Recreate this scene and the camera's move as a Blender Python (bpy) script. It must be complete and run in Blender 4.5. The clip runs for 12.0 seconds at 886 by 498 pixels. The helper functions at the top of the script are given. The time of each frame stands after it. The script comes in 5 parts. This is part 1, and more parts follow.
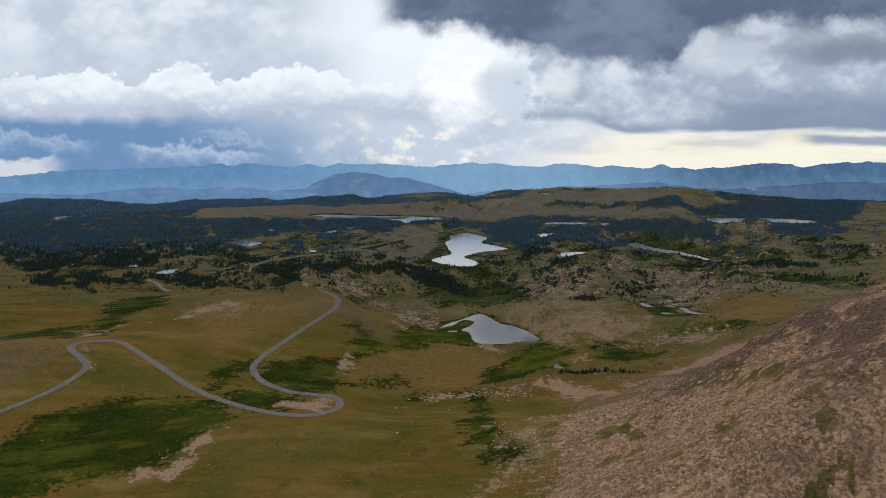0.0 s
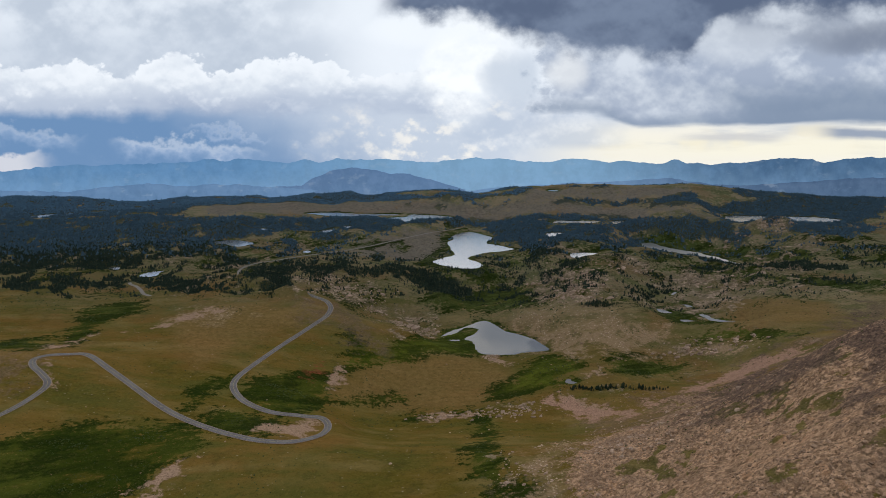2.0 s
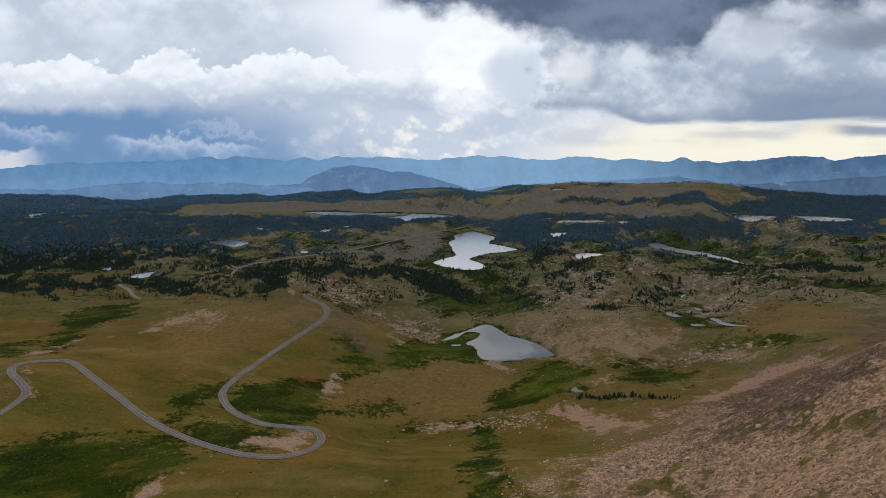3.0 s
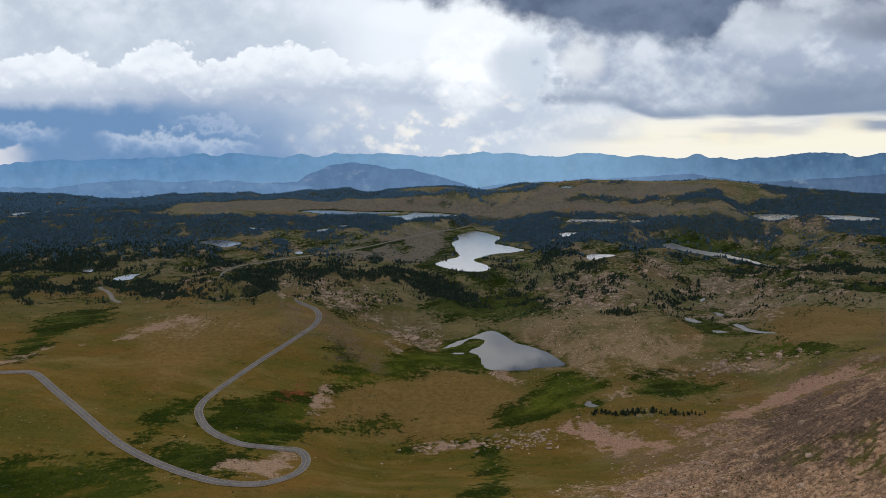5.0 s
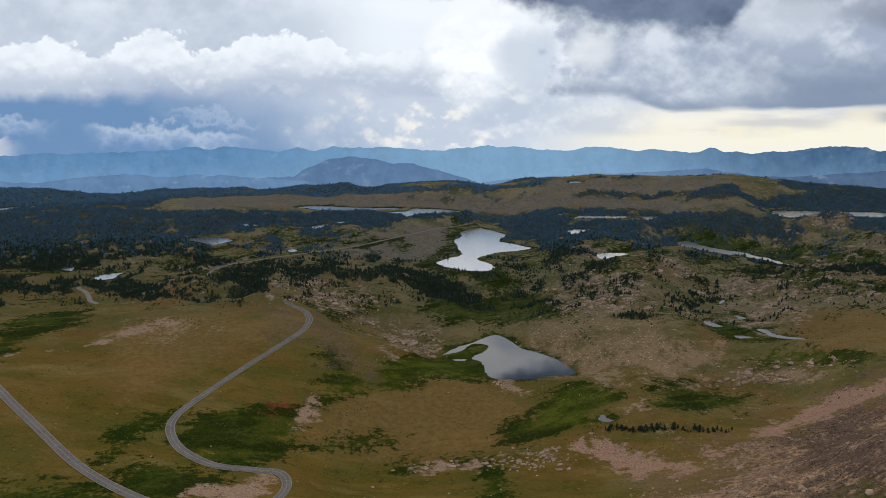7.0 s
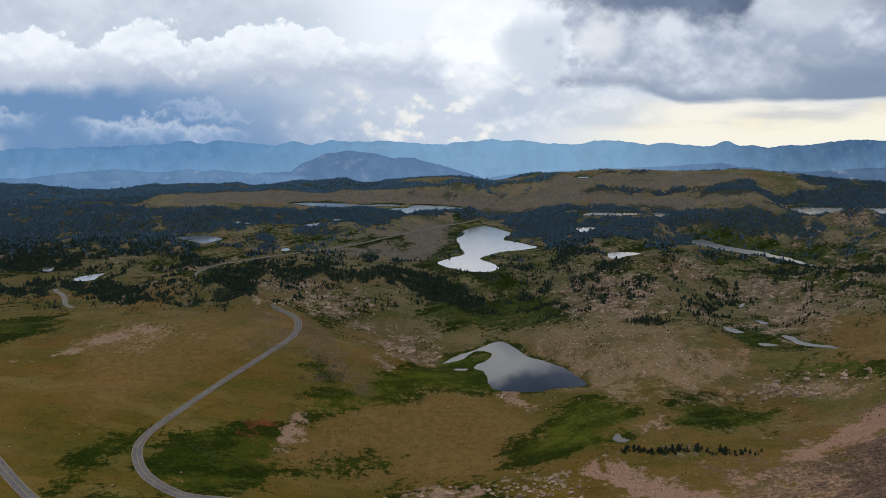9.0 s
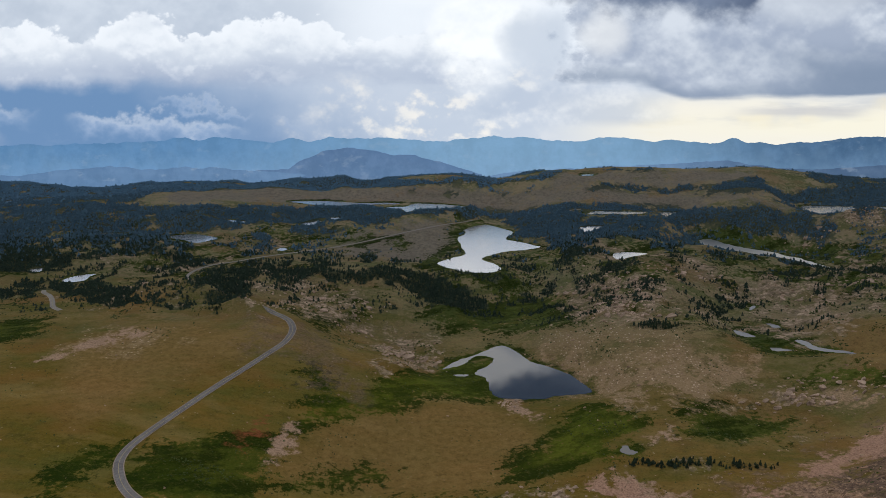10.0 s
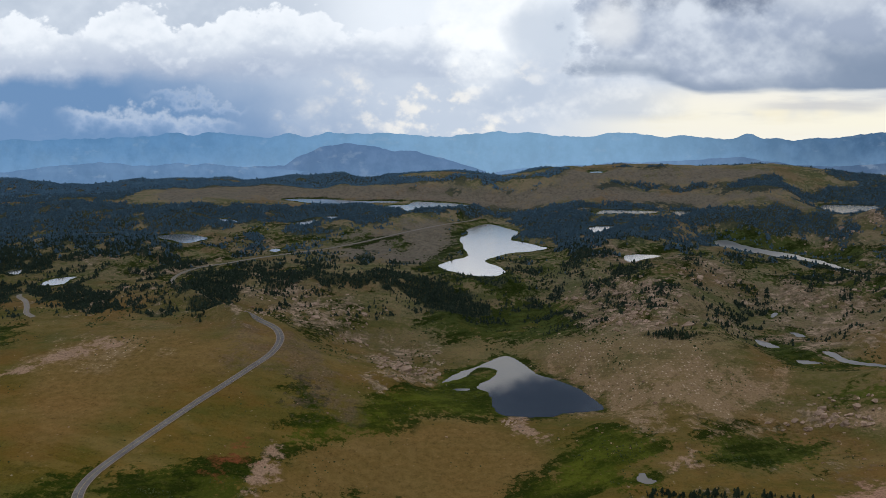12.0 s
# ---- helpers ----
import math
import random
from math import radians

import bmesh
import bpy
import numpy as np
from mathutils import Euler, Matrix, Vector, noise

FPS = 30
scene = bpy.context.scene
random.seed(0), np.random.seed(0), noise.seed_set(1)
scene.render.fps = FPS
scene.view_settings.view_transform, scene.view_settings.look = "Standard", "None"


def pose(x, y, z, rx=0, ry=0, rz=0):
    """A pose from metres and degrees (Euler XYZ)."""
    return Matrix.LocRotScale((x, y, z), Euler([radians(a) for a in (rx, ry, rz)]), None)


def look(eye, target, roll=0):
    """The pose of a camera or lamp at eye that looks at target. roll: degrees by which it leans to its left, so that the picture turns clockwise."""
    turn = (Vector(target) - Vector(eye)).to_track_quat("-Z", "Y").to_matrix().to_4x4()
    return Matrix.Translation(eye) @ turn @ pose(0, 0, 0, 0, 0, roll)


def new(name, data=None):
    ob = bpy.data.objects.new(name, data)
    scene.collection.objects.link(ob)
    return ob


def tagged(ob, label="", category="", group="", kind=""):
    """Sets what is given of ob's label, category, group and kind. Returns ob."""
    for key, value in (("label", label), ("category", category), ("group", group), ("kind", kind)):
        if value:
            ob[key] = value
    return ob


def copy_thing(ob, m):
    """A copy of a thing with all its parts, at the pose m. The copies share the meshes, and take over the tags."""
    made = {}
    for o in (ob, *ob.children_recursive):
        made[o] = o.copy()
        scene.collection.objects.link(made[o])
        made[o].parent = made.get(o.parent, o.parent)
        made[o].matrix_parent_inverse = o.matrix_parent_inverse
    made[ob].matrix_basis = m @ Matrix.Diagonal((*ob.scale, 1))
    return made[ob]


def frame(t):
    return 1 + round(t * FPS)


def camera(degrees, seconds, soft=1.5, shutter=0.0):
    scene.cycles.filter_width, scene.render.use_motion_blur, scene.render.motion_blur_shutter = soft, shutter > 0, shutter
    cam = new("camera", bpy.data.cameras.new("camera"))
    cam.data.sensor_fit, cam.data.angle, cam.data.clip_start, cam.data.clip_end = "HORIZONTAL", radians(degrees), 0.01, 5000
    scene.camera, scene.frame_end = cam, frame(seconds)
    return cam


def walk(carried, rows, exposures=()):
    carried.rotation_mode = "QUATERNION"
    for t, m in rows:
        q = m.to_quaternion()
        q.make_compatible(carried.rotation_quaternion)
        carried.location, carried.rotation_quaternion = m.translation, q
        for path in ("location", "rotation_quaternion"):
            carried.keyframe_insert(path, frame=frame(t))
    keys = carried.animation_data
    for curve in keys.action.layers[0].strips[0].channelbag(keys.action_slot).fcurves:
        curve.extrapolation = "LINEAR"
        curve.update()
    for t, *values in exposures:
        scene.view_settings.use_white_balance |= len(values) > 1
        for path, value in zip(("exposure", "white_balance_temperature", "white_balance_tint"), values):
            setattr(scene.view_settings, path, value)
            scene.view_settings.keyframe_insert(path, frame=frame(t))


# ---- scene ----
cam = camera(61.2, 12.0, 0.6)
PATH = [
    (0, (0.013, 0.008, 199.998), (0.019, 1.944, 199.496), -0.0),
    (0.5, (1.055, 17.672, 197.267), (1.058, 19.607, 196.762), -0.1),
    (1, (2.038, 34.923, 194.657), (2.038, 36.858, 194.15), -0.1),
    (1.5, (3.029, 51.849, 192.154), (3.026, 53.783, 191.645), -0.1),
    (2, (4.173, 68.461, 189.64), (4.166, 70.394, 189.127), -0.1),
    (2.5, (5.157, 84.666, 187.204), (5.146, 86.598, 186.689), -0.1),
    (3, (6.115, 100.406, 184.533), (6.101, 102.338, 184.015), -0.1),
    (5, (9.721, 158.172, 168.283), (9.692, 160.104, 167.768), -0.2),
    (5.5, (10.507, 172.005, 164.475), (10.475, 173.937, 163.959), -0.2),
    (6, (11.327, 185.57, 160.844), (11.292, 187.502, 160.327), -0.2),
    (6.5, (12.054, 198.91, 157.353), (12.016, 200.841, 156.835), -0.2),
    (7, (12.971, 212.06, 154.348), (12.929, 213.99, 153.827), -0.2),
    (9, (16.185, 262.863, 145.135), (16.13, 264.79, 144.602), -0.3),
    (9.5, (16.757, 275.089, 143.397), (16.699, 277.015, 142.859), -0.3),
    (10, (17.507, 287.038, 141.704), (17.446, 288.962, 141.164), -0.3),
    (10.5, (18.113, 298.758, 140.039), (18.049, 300.682, 139.496), -0.4),
    (11, (18.79, 310.227, 138.398), (18.722, 312.149, 137.851), -0.3),
    (11.5, (19.441, 321.545, 136.828), (19.369, 323.466, 136.28), -0.3),
    (12, (20.033, 332.647, 135.328), (19.959, 334.568, 134.777), -0.3),
]
walk(cam, [(t, look(eye, target, roll)) for t, eye, target, roll in PATH])

# ---- node helpers ----


class Wire:
    """A socket that can be added, multiplied and mixed like a number."""

    def __init__(self, tree, socket):
        self.tree, self.socket = tree, socket

    def _op(self, kind, *others, clamp=False):
        node = self.tree.nodes.new("ShaderNodeMath")
        node.operation, node.use_clamp = kind, clamp
        for slot, value in zip(node.inputs, (self, *others)):
            if isinstance(value, Wire):
                self.tree.links.new(value.socket, slot)
            else:
                slot.default_value = value
        return Wire(self.tree, node.outputs[0])

    def __add__(self, o):
        return self._op("ADD", o)

    def __sub__(self, o):
        return self._op("SUBTRACT", o)

    def __mul__(self, o):
        return self._op("MULTIPLY", o)

    def __rsub__(self, o):
        return (self * -1.0) + o

    def step(self, low, high, to_low=0.0, to_high=1.0):
        node = self.tree.nodes.new("ShaderNodeMapRange")
        node.interpolation_type = "SMOOTHSTEP"
        for slot, value in zip(node.inputs, (self, low, high, to_low, to_high)):
            if isinstance(value, Wire):
                self.tree.links.new(value.socket, slot)
            else:
                slot.default_value = value
        return Wire(self.tree, node.outputs[0])


def noise_wire(tree, vector, scale, detail=4.0, rough=0.55, offset=0.0, stretch=(1, 1, 1)):
    mapping = tree.nodes.new("ShaderNodeMapping")
    mapping.inputs["Scale"].default_value = [scale * s for s in stretch]
    mapping.inputs["Location"].default_value = (offset, offset * 0.7, offset * 1.3)
    tree.links.new(vector, mapping.inputs["Vector"])
    node = tree.nodes.new("ShaderNodeTexNoise")
    node.inputs["Scale"].default_value = 1.0
    node.inputs["Detail"].default_value = detail
    node.inputs["Roughness"].default_value = rough
    tree.links.new(mapping.outputs[0], node.inputs["Vector"])
    return Wire(tree, node.outputs["Fac"])


def cells_wire(tree, vector, scale, out="Distance", stretch=(1, 1, 1)):
    """Stone-sized cells: their distance, or a random value for each."""
    mapping = tree.nodes.new("ShaderNodeMapping")
    mapping.inputs["Scale"].default_value = [scale * s for s in stretch]
    tree.links.new(vector, mapping.inputs["Vector"])
    node = tree.nodes.new("ShaderNodeTexVoronoi")
    node.inputs["Scale"].default_value = 1.0
    tree.links.new(mapping.outputs[0], node.inputs["Vector"])
    if out == "Distance":
        return Wire(tree, node.outputs["Distance"])
    split = tree.nodes.new("ShaderNodeSeparateColor")
    tree.links.new(node.outputs["Color"], split.inputs[0])
    return Wire(tree, split.outputs[0])


def mix_colour(tree, fac, a, b, kind="MIX"):
    node = tree.nodes.new("ShaderNodeMix")
    node.data_type, node.blend_type = "RGBA", kind
    for index, value in ((0, fac), (6, a), (7, b)):
        slot = node.inputs[index]
        if isinstance(value, Wire):
            tree.links.new(value.socket, slot)
        elif index:
            slot.default_value = (*value, 1.0)
        else:
            slot.default_value = value
    return Wire(tree, node.outputs[2])


def blank(name):
    m = bpy.data.materials.new(name)
    m.use_nodes = True
    tree = m.node_tree
    tree.nodes.clear()
    return m, tree, tree.nodes.new("ShaderNodeOutputMaterial")


def object_vector(tree):
    return tree.nodes.new("ShaderNodeTexCoord").outputs["Object"]


def attribute(tree, name):
    node = tree.nodes.new("ShaderNodeAttribute")
    node.attribute_name = name
    return Wire(tree, node.outputs["Fac"])


def principled(tree, out, colour, roughness=0.9, bump=None, strength=0.5, distance=0.3, specular=0.3):
    node = tree.nodes.new("ShaderNodeBsdfPrincipled")
    if isinstance(colour, Wire):
        tree.links.new(colour.socket, node.inputs["Base Color"])
    else:
        node.inputs["Base Color"].default_value = (*colour, 1)
    if isinstance(roughness, Wire):
        tree.links.new(roughness.socket, node.inputs["Roughness"])
    else:
        node.inputs["Roughness"].default_value = roughness
    node.inputs["Specular IOR Level"].default_value = specular
    if bump is not None:
        b = tree.nodes.new("ShaderNodeBump")
        b.inputs["Strength"].default_value, b.inputs["Distance"].default_value = strength, distance
        tree.links.new(bump.socket, b.inputs["Height"])
        tree.links.new(b.outputs[0], node.inputs["Normal"])
    tree.links.new(node.outputs[0], out.inputs["Surface"])
    return node


# ---- world, sun, exposure ----
world = bpy.data.worlds.new("overcast_sky")
scene.world = world
world.use_nodes = True
wt = world.node_tree
wt.nodes.clear()
sky = wt.nodes.new("ShaderNodeTexSky")
sky.sky_type, sky.sun_disc = "NISHITA", False
SUN_UP, SUN_ROUND = radians(52), radians(8)
sky.sun_elevation, sky.sun_rotation = SUN_UP, SUN_ROUND
sky_light = wt.nodes.new("ShaderNodeBackground")
sky_light.inputs["Strength"].default_value = 0.05
wt.links.new(sky.outputs[0], sky_light.inputs["Color"])
cloud_light = wt.nodes.new("ShaderNodeBackground")
direction = wt.nodes.new("ShaderNodeTexCoord").outputs["Generated"]
cover = noise_wire(wt, direction, 2.2, 6.0, 0.55)
overcast = mix_colour(wt, cover.step(0.35, 0.65), (0.27, 0.28, 0.30), (0.66, 0.66, 0.66))
wt.links.new(overcast.socket, cloud_light.inputs["Color"])
cloud_light.inputs["Strength"].default_value = 1.05
both = wt.nodes.new("ShaderNodeAddShader")
wt.links.new(sky_light.outputs[0], both.inputs[0])
wt.links.new(cloud_light.outputs[0], both.inputs[1])
world_out = wt.nodes.new("ShaderNodeOutputWorld")
wt.links.new(both.outputs[0], world_out.inputs["Surface"])

sun = new("sun", bpy.data.lights.new("sun", "SUN"))
sun.data.energy, sun.data.angle, sun.data.color = 1.05, radians(14), (1.0, 0.94, 0.85)
sun.matrix_world = look((0, 0, 0), (-math.sin(SUN_ROUND) * math.cos(SUN_UP), -math.cos(SUN_ROUND) * math.cos(SUN_UP), -math.sin(SUN_UP)))
sun.location = (100, 600, 900)

# ---- numbers for the relief ----


def value_noise(x, y, seed=0.0):
    """Smooth noise from 0 to 1 on a lattice one metre wide."""
    ix, iy = np.floor(x), np.floor(y)
    fx, fy = x - ix, y - iy
    fx, fy = fx * fx * (3 - 2 * fx), fy * fy * (3 - 2 * fy)

    def corner(a, b):
        h = np.sin(a * 127.1 + b * 311.7 + seed * 74.7) * 43758.5453
        return h - np.floor(h)

    top = corner(ix, iy) * (1 - fx) + corner(ix + 1, iy) * fx
    low = corner(ix, iy + 1) * (1 - fx) + corner(ix + 1, iy + 1) * fx
    return top * (1 - fy) + low * fy


def fractal(x, y, size, octaves=4, seed=0.0, gain=0.5):
    """Noise of about -1 to 1 whose widest swell is size metres."""
    total, weight, reach = 0.0, 1.0, 0.0
    for n in range(octaves):
        c, s = math.cos(n * 1.1 + 0.4), math.sin(n * 1.1 + 0.4)
        total = total + weight * (value_noise((x * c - y * s) / size, (x * s + y * c) / size, seed + n) * 2 - 1)
        reach, weight, size = reach + weight, weight * gain, size / 2.03
    return total / reach * 1.6


def ease(v, low, high):
    v = np.clip((v - low) / (high - low), 0, 1)
    return v * v * (3 - 2 * v)


def outline(points, steps=4, rough=0.0, seed=1.0):
    """A closed smooth line through the corners, with a ragged edge."""
    p = np.array(points, float)
    a, b, c, d = np.roll(p, 1, 0), p, np.roll(p, -1, 0), np.roll(p, -2, 0)
    rows = []
    for u in np.arange(steps) / steps:
        rows.append(0.5 * (2 * b + (c - a) * u + (2 * a - 5 * b + 4 * c - d) * u * u + (3 * b - a - 3 * c + d) * u**3))
    q = np.stack(rows, 1).reshape(-1, 2)
    if rough:
        q = q + rough * np.stack([fractal(q[:, 0] + 90, q[:, 1], 14, 4, seed, 0.7), fractal(q[:, 0], q[:, 1] + 70, 14, 4, seed, 0.7)], 1)
    return q


def open_line(points, spacing):
    """A smooth open line through the points, in even steps."""
    p = np.array(points, float)
    p = np.vstack([2 * p[0] - p[1], p, 2 * p[-1] - p[-2]])
    rows = []
    for a, b, c, d in zip(p, p[1:], p[2:], p[3:]):
        for u in np.arange(10) / 10:
            rows.append(0.5 * (2 * b + (c - a) * u + (2 * a - 5 * b + 4 * c - d) * u * u + (3 * b - a - 3 * c + d) * u**3))
    rows = np.array(rows + [p[-2]])
    run = np.r_[0, np.cumsum(np.linalg.norm(np.diff(rows, axis=0), axis=1))]
    at = np.arange(0, run[-1], spacing)
    return np.stack([np.interp(at, run, rows[:, 0]), np.interp(at, run, rows[:, 1])], 1)


def outside(poly, x, y, reach=60.0):
    """Metres outside a closed line (inside: minus); no more than reach."""
    out = np.full(x.shape, reach)
    near = (x > poly[:, 0].min() - reach) & (x < poly[:, 0].max() + reach) & (y > poly[:, 1].min() - reach) & (y < poly[:, 1].max() + reach)
    if not near.any():
        return out
    px, py = x[near], y[near]
    best, within = np.full(px.shape, 1e9), np.zeros(px.shape, bool)
    for (ax, ay), (bx, by) in zip(poly, np.roll(poly, -1, 0)):
        ex, ey = bx - ax, by - ay
        u = np.clip(((px - ax) * ex + (py - ay) * ey) / (ex * ex + ey * ey + 1e-9), 0, 1)
        best = np.minimum(best, (px - ax - u * ex) ** 2 + (py - ay - u * ey) ** 2)
        if ay != by:
            within ^= ((ay > py) != (by > py)) & (px < ex * (py - ay) / ey + ax)
    out[near] = np.minimum(np.where(within, -1, 1) * np.sqrt(best), reach)
    return out


# ---- the lie of the land: swells and hollows (x, y, half widths, height) ----
RISES = []


def rise(x, y, rx, ry, height):
    RISES.append((x, y, rx, ry, height))


LEVEL = -77.3
rise(200, 350, 140, 60, 32.5)
rise(400, 400, 240, 200, 166.0)
rise(100, 450, 140, 60, -11.1)
rise(450, 450, 80, 110, 31.7)
rise(250, 500, 80, 60, 17.9)
rise(-200, 550, 80, 200, -9.6)
rise(0, 550, 450, 60, 6.8)
rise(150, 600, 140, 110, -32.7)
rise(450, 600, 80, 110, 43.5)
rise(-50, 650, 80, 110, -22.9)
rise(-400, 650, 140, 60, 15.6)
rise(250, 750, 80, 110, -31.6)
rise(450, 750, 80, 110, -9.6)
rise(50, 800, 140, 200, -33.2)
rise(-100, 850, 80, 60, 8.4)
rise(-50, 900, 80, 60, -23.6)
rise(300, 950, 80, 60, -26.1)
rise(-400, 950, 80, 110, -7.0)
rise(100, 1000, 80, 60, -19.6)
rise(300, 1050, 240, 200, -21.1)
rise(-200, 1050, 240, 200, -14.7)
rise(-600, 1050, 140, 200, -16.6)
rise(200, 1100, 80, 200, 14.8)
rise(-50, 1150, 240, 60, -10.6)
rise(500, 1150, 80, 200, -9.3)
rise(400, 1200, 80, 60, -36.0)
rise(-400, 1250, 140, 110, 12.2)
rise(50, 1300, 80, 110, -15.3)
rise(400, 1300, 80, 60, 21.0)
rise(250, 1400, 450, 60, 31.7)
rise(700, 1400, 80, 200, -4.8)
rise(500, 1400, 80, 60, 8.3)
rise(-800, 1400, 140, 60, 6.1)
rise(-300, 1450, 140, 60, 5.0)
# rocky knob beside the far lake, and the shoulder above the bend
rise(470, 1212, 24, 16, 7)
rise(-140, 880, 34, 44, 7)
rise(-186, 898, 26, 10, 8)
rise(-225, 930, 32, 14, 9)


def relief(x, y):
    z = LEVEL + sum(h * np.exp(-(((x - cx) / rx) ** 2) - ((y - cy) / ry) ** 2) for cx, cy, rx, ry, h in RISES)
    past = ease(y, 1428, 1488)
    return z * (1 - past) - 190 * past


# ---- lakes: name, level, shore ----
POOLS = {}


def pool(name, level, shore):
    POOLS[name] = (level, outline(shore, 8, 0.5 if name in ("near_pond", "pond_arm") else 3.2 if name == "river" else 2.4 if len(shore) > 8 else 1.0))


pool("main_lake", -97, [(8, 1264), (16, 1210), (8, 1187), (16, 1118), (4, 1103), (-14, 1080), (5, 1056), (20, 1047), (43, 1045), (55, 1060), (51, 1074), (36, 1098), (61, 1124), (104, 1145), (89, 1166), (67, 1185), (78, 1217), (60, 1244), (32, 1267)])
pool("near_pond", -120, [(50, 904), (60, 894), (69, 877), (74, 869), (88, 859), (102, 845), (108, 833), (115, 816), (103, 810), (86, 807), (76, 802), (48, 802), (40, 806), (36, 816), (35, 830), (31, 840), (26, 843), (26, 851), (38, 865), (40, 877), (27, 880), (17, 864), (3, 854), (-1, 854), (9, 870), (25, 882), (39, 897)])
pool("pond_arm", -119.8, [(7, 841), (13, 844), (21, 844), (16, 839)])
pool("far_lake_w", -80, [(-233, 1325), (-191, 1329), (-159, 1323), (-127, 1316), (-81, 1317), (-80, 1306), (-125, 1302), (-162, 1295), (-198, 1304)])
pool("far_lake_e", -80, [(-90, 1289), (-64, 1293), (-52, 1313), (-24, 1307), (-5, 1304), (17, 1290), (-5, 1283), (-41, 1279), (-51, 1266), (-65, 1257), (-68, 1273), (-85, 1279)])
pool("long_lake", -81, [(175, 1268), (197, 1271), (253, 1266), (243, 1253), (208, 1253), (177, 1252)])
pool("tarn_a", -84, [(279, 1276), (302, 1276), (285, 1257), (279, 1254)])
pool("tarn_b", -85, [(162, 1199), (189, 1202), (176, 1183), (164, 1170), (161, 1180)])
pool("tarn_c", -90, [(182, 1096), (198, 1101), (220, 1097), (200, 1084), (189, 1074), (181, 1076)])
pool("knob_lake", -81, [(475, 1303), (533, 1302), (601, 1297), (652, 1279), (632, 1256), (585, 1261), (556, 1261), (513, 1252), (476, 1256)])
pool("river", -106, [(313, 1216), (330, 1221), (340, 1200), (355, 1181), (383, 1160), (400, 1142), (411, 1122), (424, 1100), (440, 1070), (437, 1068), (420, 1092), (406, 1112), (393, 1128), (376, 1143), (345, 1163), (326, 1183), (314, 1196)])
pool("wood_lake", -90, [(-345, 1164), (-323, 1178), (-300, 1170), (-284, 1158), (-291, 1145), (-301, 1136), (-321, 1147)])
pool("west_lake", -97, [(-400, 1011), (-398, 1021), (-389, 1032), (-375, 1035), (-377, 1025), (-378, 1011), (-392, 1006)])
pool("west_tarn", -96, [(-455, 1045), (-442, 1053), (-439, 1037)])
pool("tarn_d", -84, [(-298, 1227), (-284, 1227), (-267, 1219), (-268, 1210), (-285, 1218)])
pool("tarn_e", -88, [(-432, 1171), (-415, 1171), (-392, 1169), (-410, 1161), (-424, 1163)])
pool("tarn_f", -88, [(-195, 1224), (-184, 1239), (-169, 1245), (-172, 1230), (-182, 1213)])
pool("tarn_g", -86, [(-165, 1249), (-147, 1253), (-149, 1243), (-157, 1240)])
pool("tarn_h", -80, [(-696, 1302), (-678, 1316), (-663, 1321), (-661, 1297), (-676, 1292)])
pool("tarn_i", -80, [(-645, 1321), (-637, 1330), (-633, 1316)])
pool("tarn_j", -98, [(-207, 1135), (-203, 1145), (-195, 1138), (-198, 1131)])
pool("tarn_k", -114, [(260, 930), (268, 924), (278, 909), (268, 908), (260, 918)])
pool("tarn_l", -116, [(298, 953), (305, 951), (309, 942), (301, 941)])
pool("tarn_m", -108, [(271, 875), (281, 875), (292, 869), (281, 867), (272, 869)])
pool("brook", -107, [(298, 890), (306, 888), (312, 874), (334, 865), (332, 861), (307, 868), (300, 879)])
pool("tarn_p", -76, [(-146, 1405), (-132, 1406), (-133, 1393), (-141, 1393)])
pool("tarn_q", -76, [(-204, 1384), (-192, 1384), (-195, 1376)])
pool("tarn_r", -52, [(188, 1386), (205, 1386), (202, 1377), (188, 1377)])
pool("tarn_s", -108, [(115, 708), (118, 715), (121, 715), (122, 710), (127, 707), (121, 704)])
pool("tarn_o", -113, [(292, 982), (301, 992), (302, 988), (293, 978)])

# ---- roads ----
ROADS = {
    "pass_road": ([(-356, 535), (-349, 543), (-336, 561), (-324, 582), (-316, 607), (-316, 622), (-326, 634), (-341, 648), (-348, 663), (-342, 675), (-327, 683), (-312, 684), (-282, 658), (-245, 628), (-212, 601), (-181, 579), (-153, 562), (-128, 552), (-105, 554), (-90, 573), (-88, 600), (-96, 615), (-111, 614), (-135, 612), (-159, 626), (-174, 647), (-178, 666), (-173, 690), (-159, 734), (-147, 767), (-151, 756), (-141, 780), (-132, 801), (-123, 824), (-122, 847), (-128, 865), (-136, 875), (-149, 887), (-170, 913)], 5.0),
    "valley_road": ([(-170, 913), (-192, 929), (-222, 952), (-241, 969), (-255, 984), (-264, 998), (-268, 1024), (-257, 1050), (-234, 1069), (-211, 1092), (-176, 1122), (-131, 1153), (-69, 1190), (-30, 1215), (11, 1251), (28, 1271)], 3.2),
    "west_road": ([(-393, 966), (-388, 958), (-377, 948), (-364, 929), (-353, 910), (-340, 898)], 3.6),
    "lake_road": ([(150, 1265), (163, 1268), (172, 1269)], 2.4),
}
ROAD_LINES = {}
for road_name, (road_points, road_width) in ROADS.items():
    line = open_line(road_points, 3.0)
    heights = relief(line[:, 0], line[:, 1])
    window = np.hanning(23)[1:-1]
    padded = np.r_[[heights[0]] * 10, heights, [heights[-1]] * 10]
    ROAD_LINES[road_name] = (line, np.convolve(padded, window / window.sum(), "valid"), road_width)


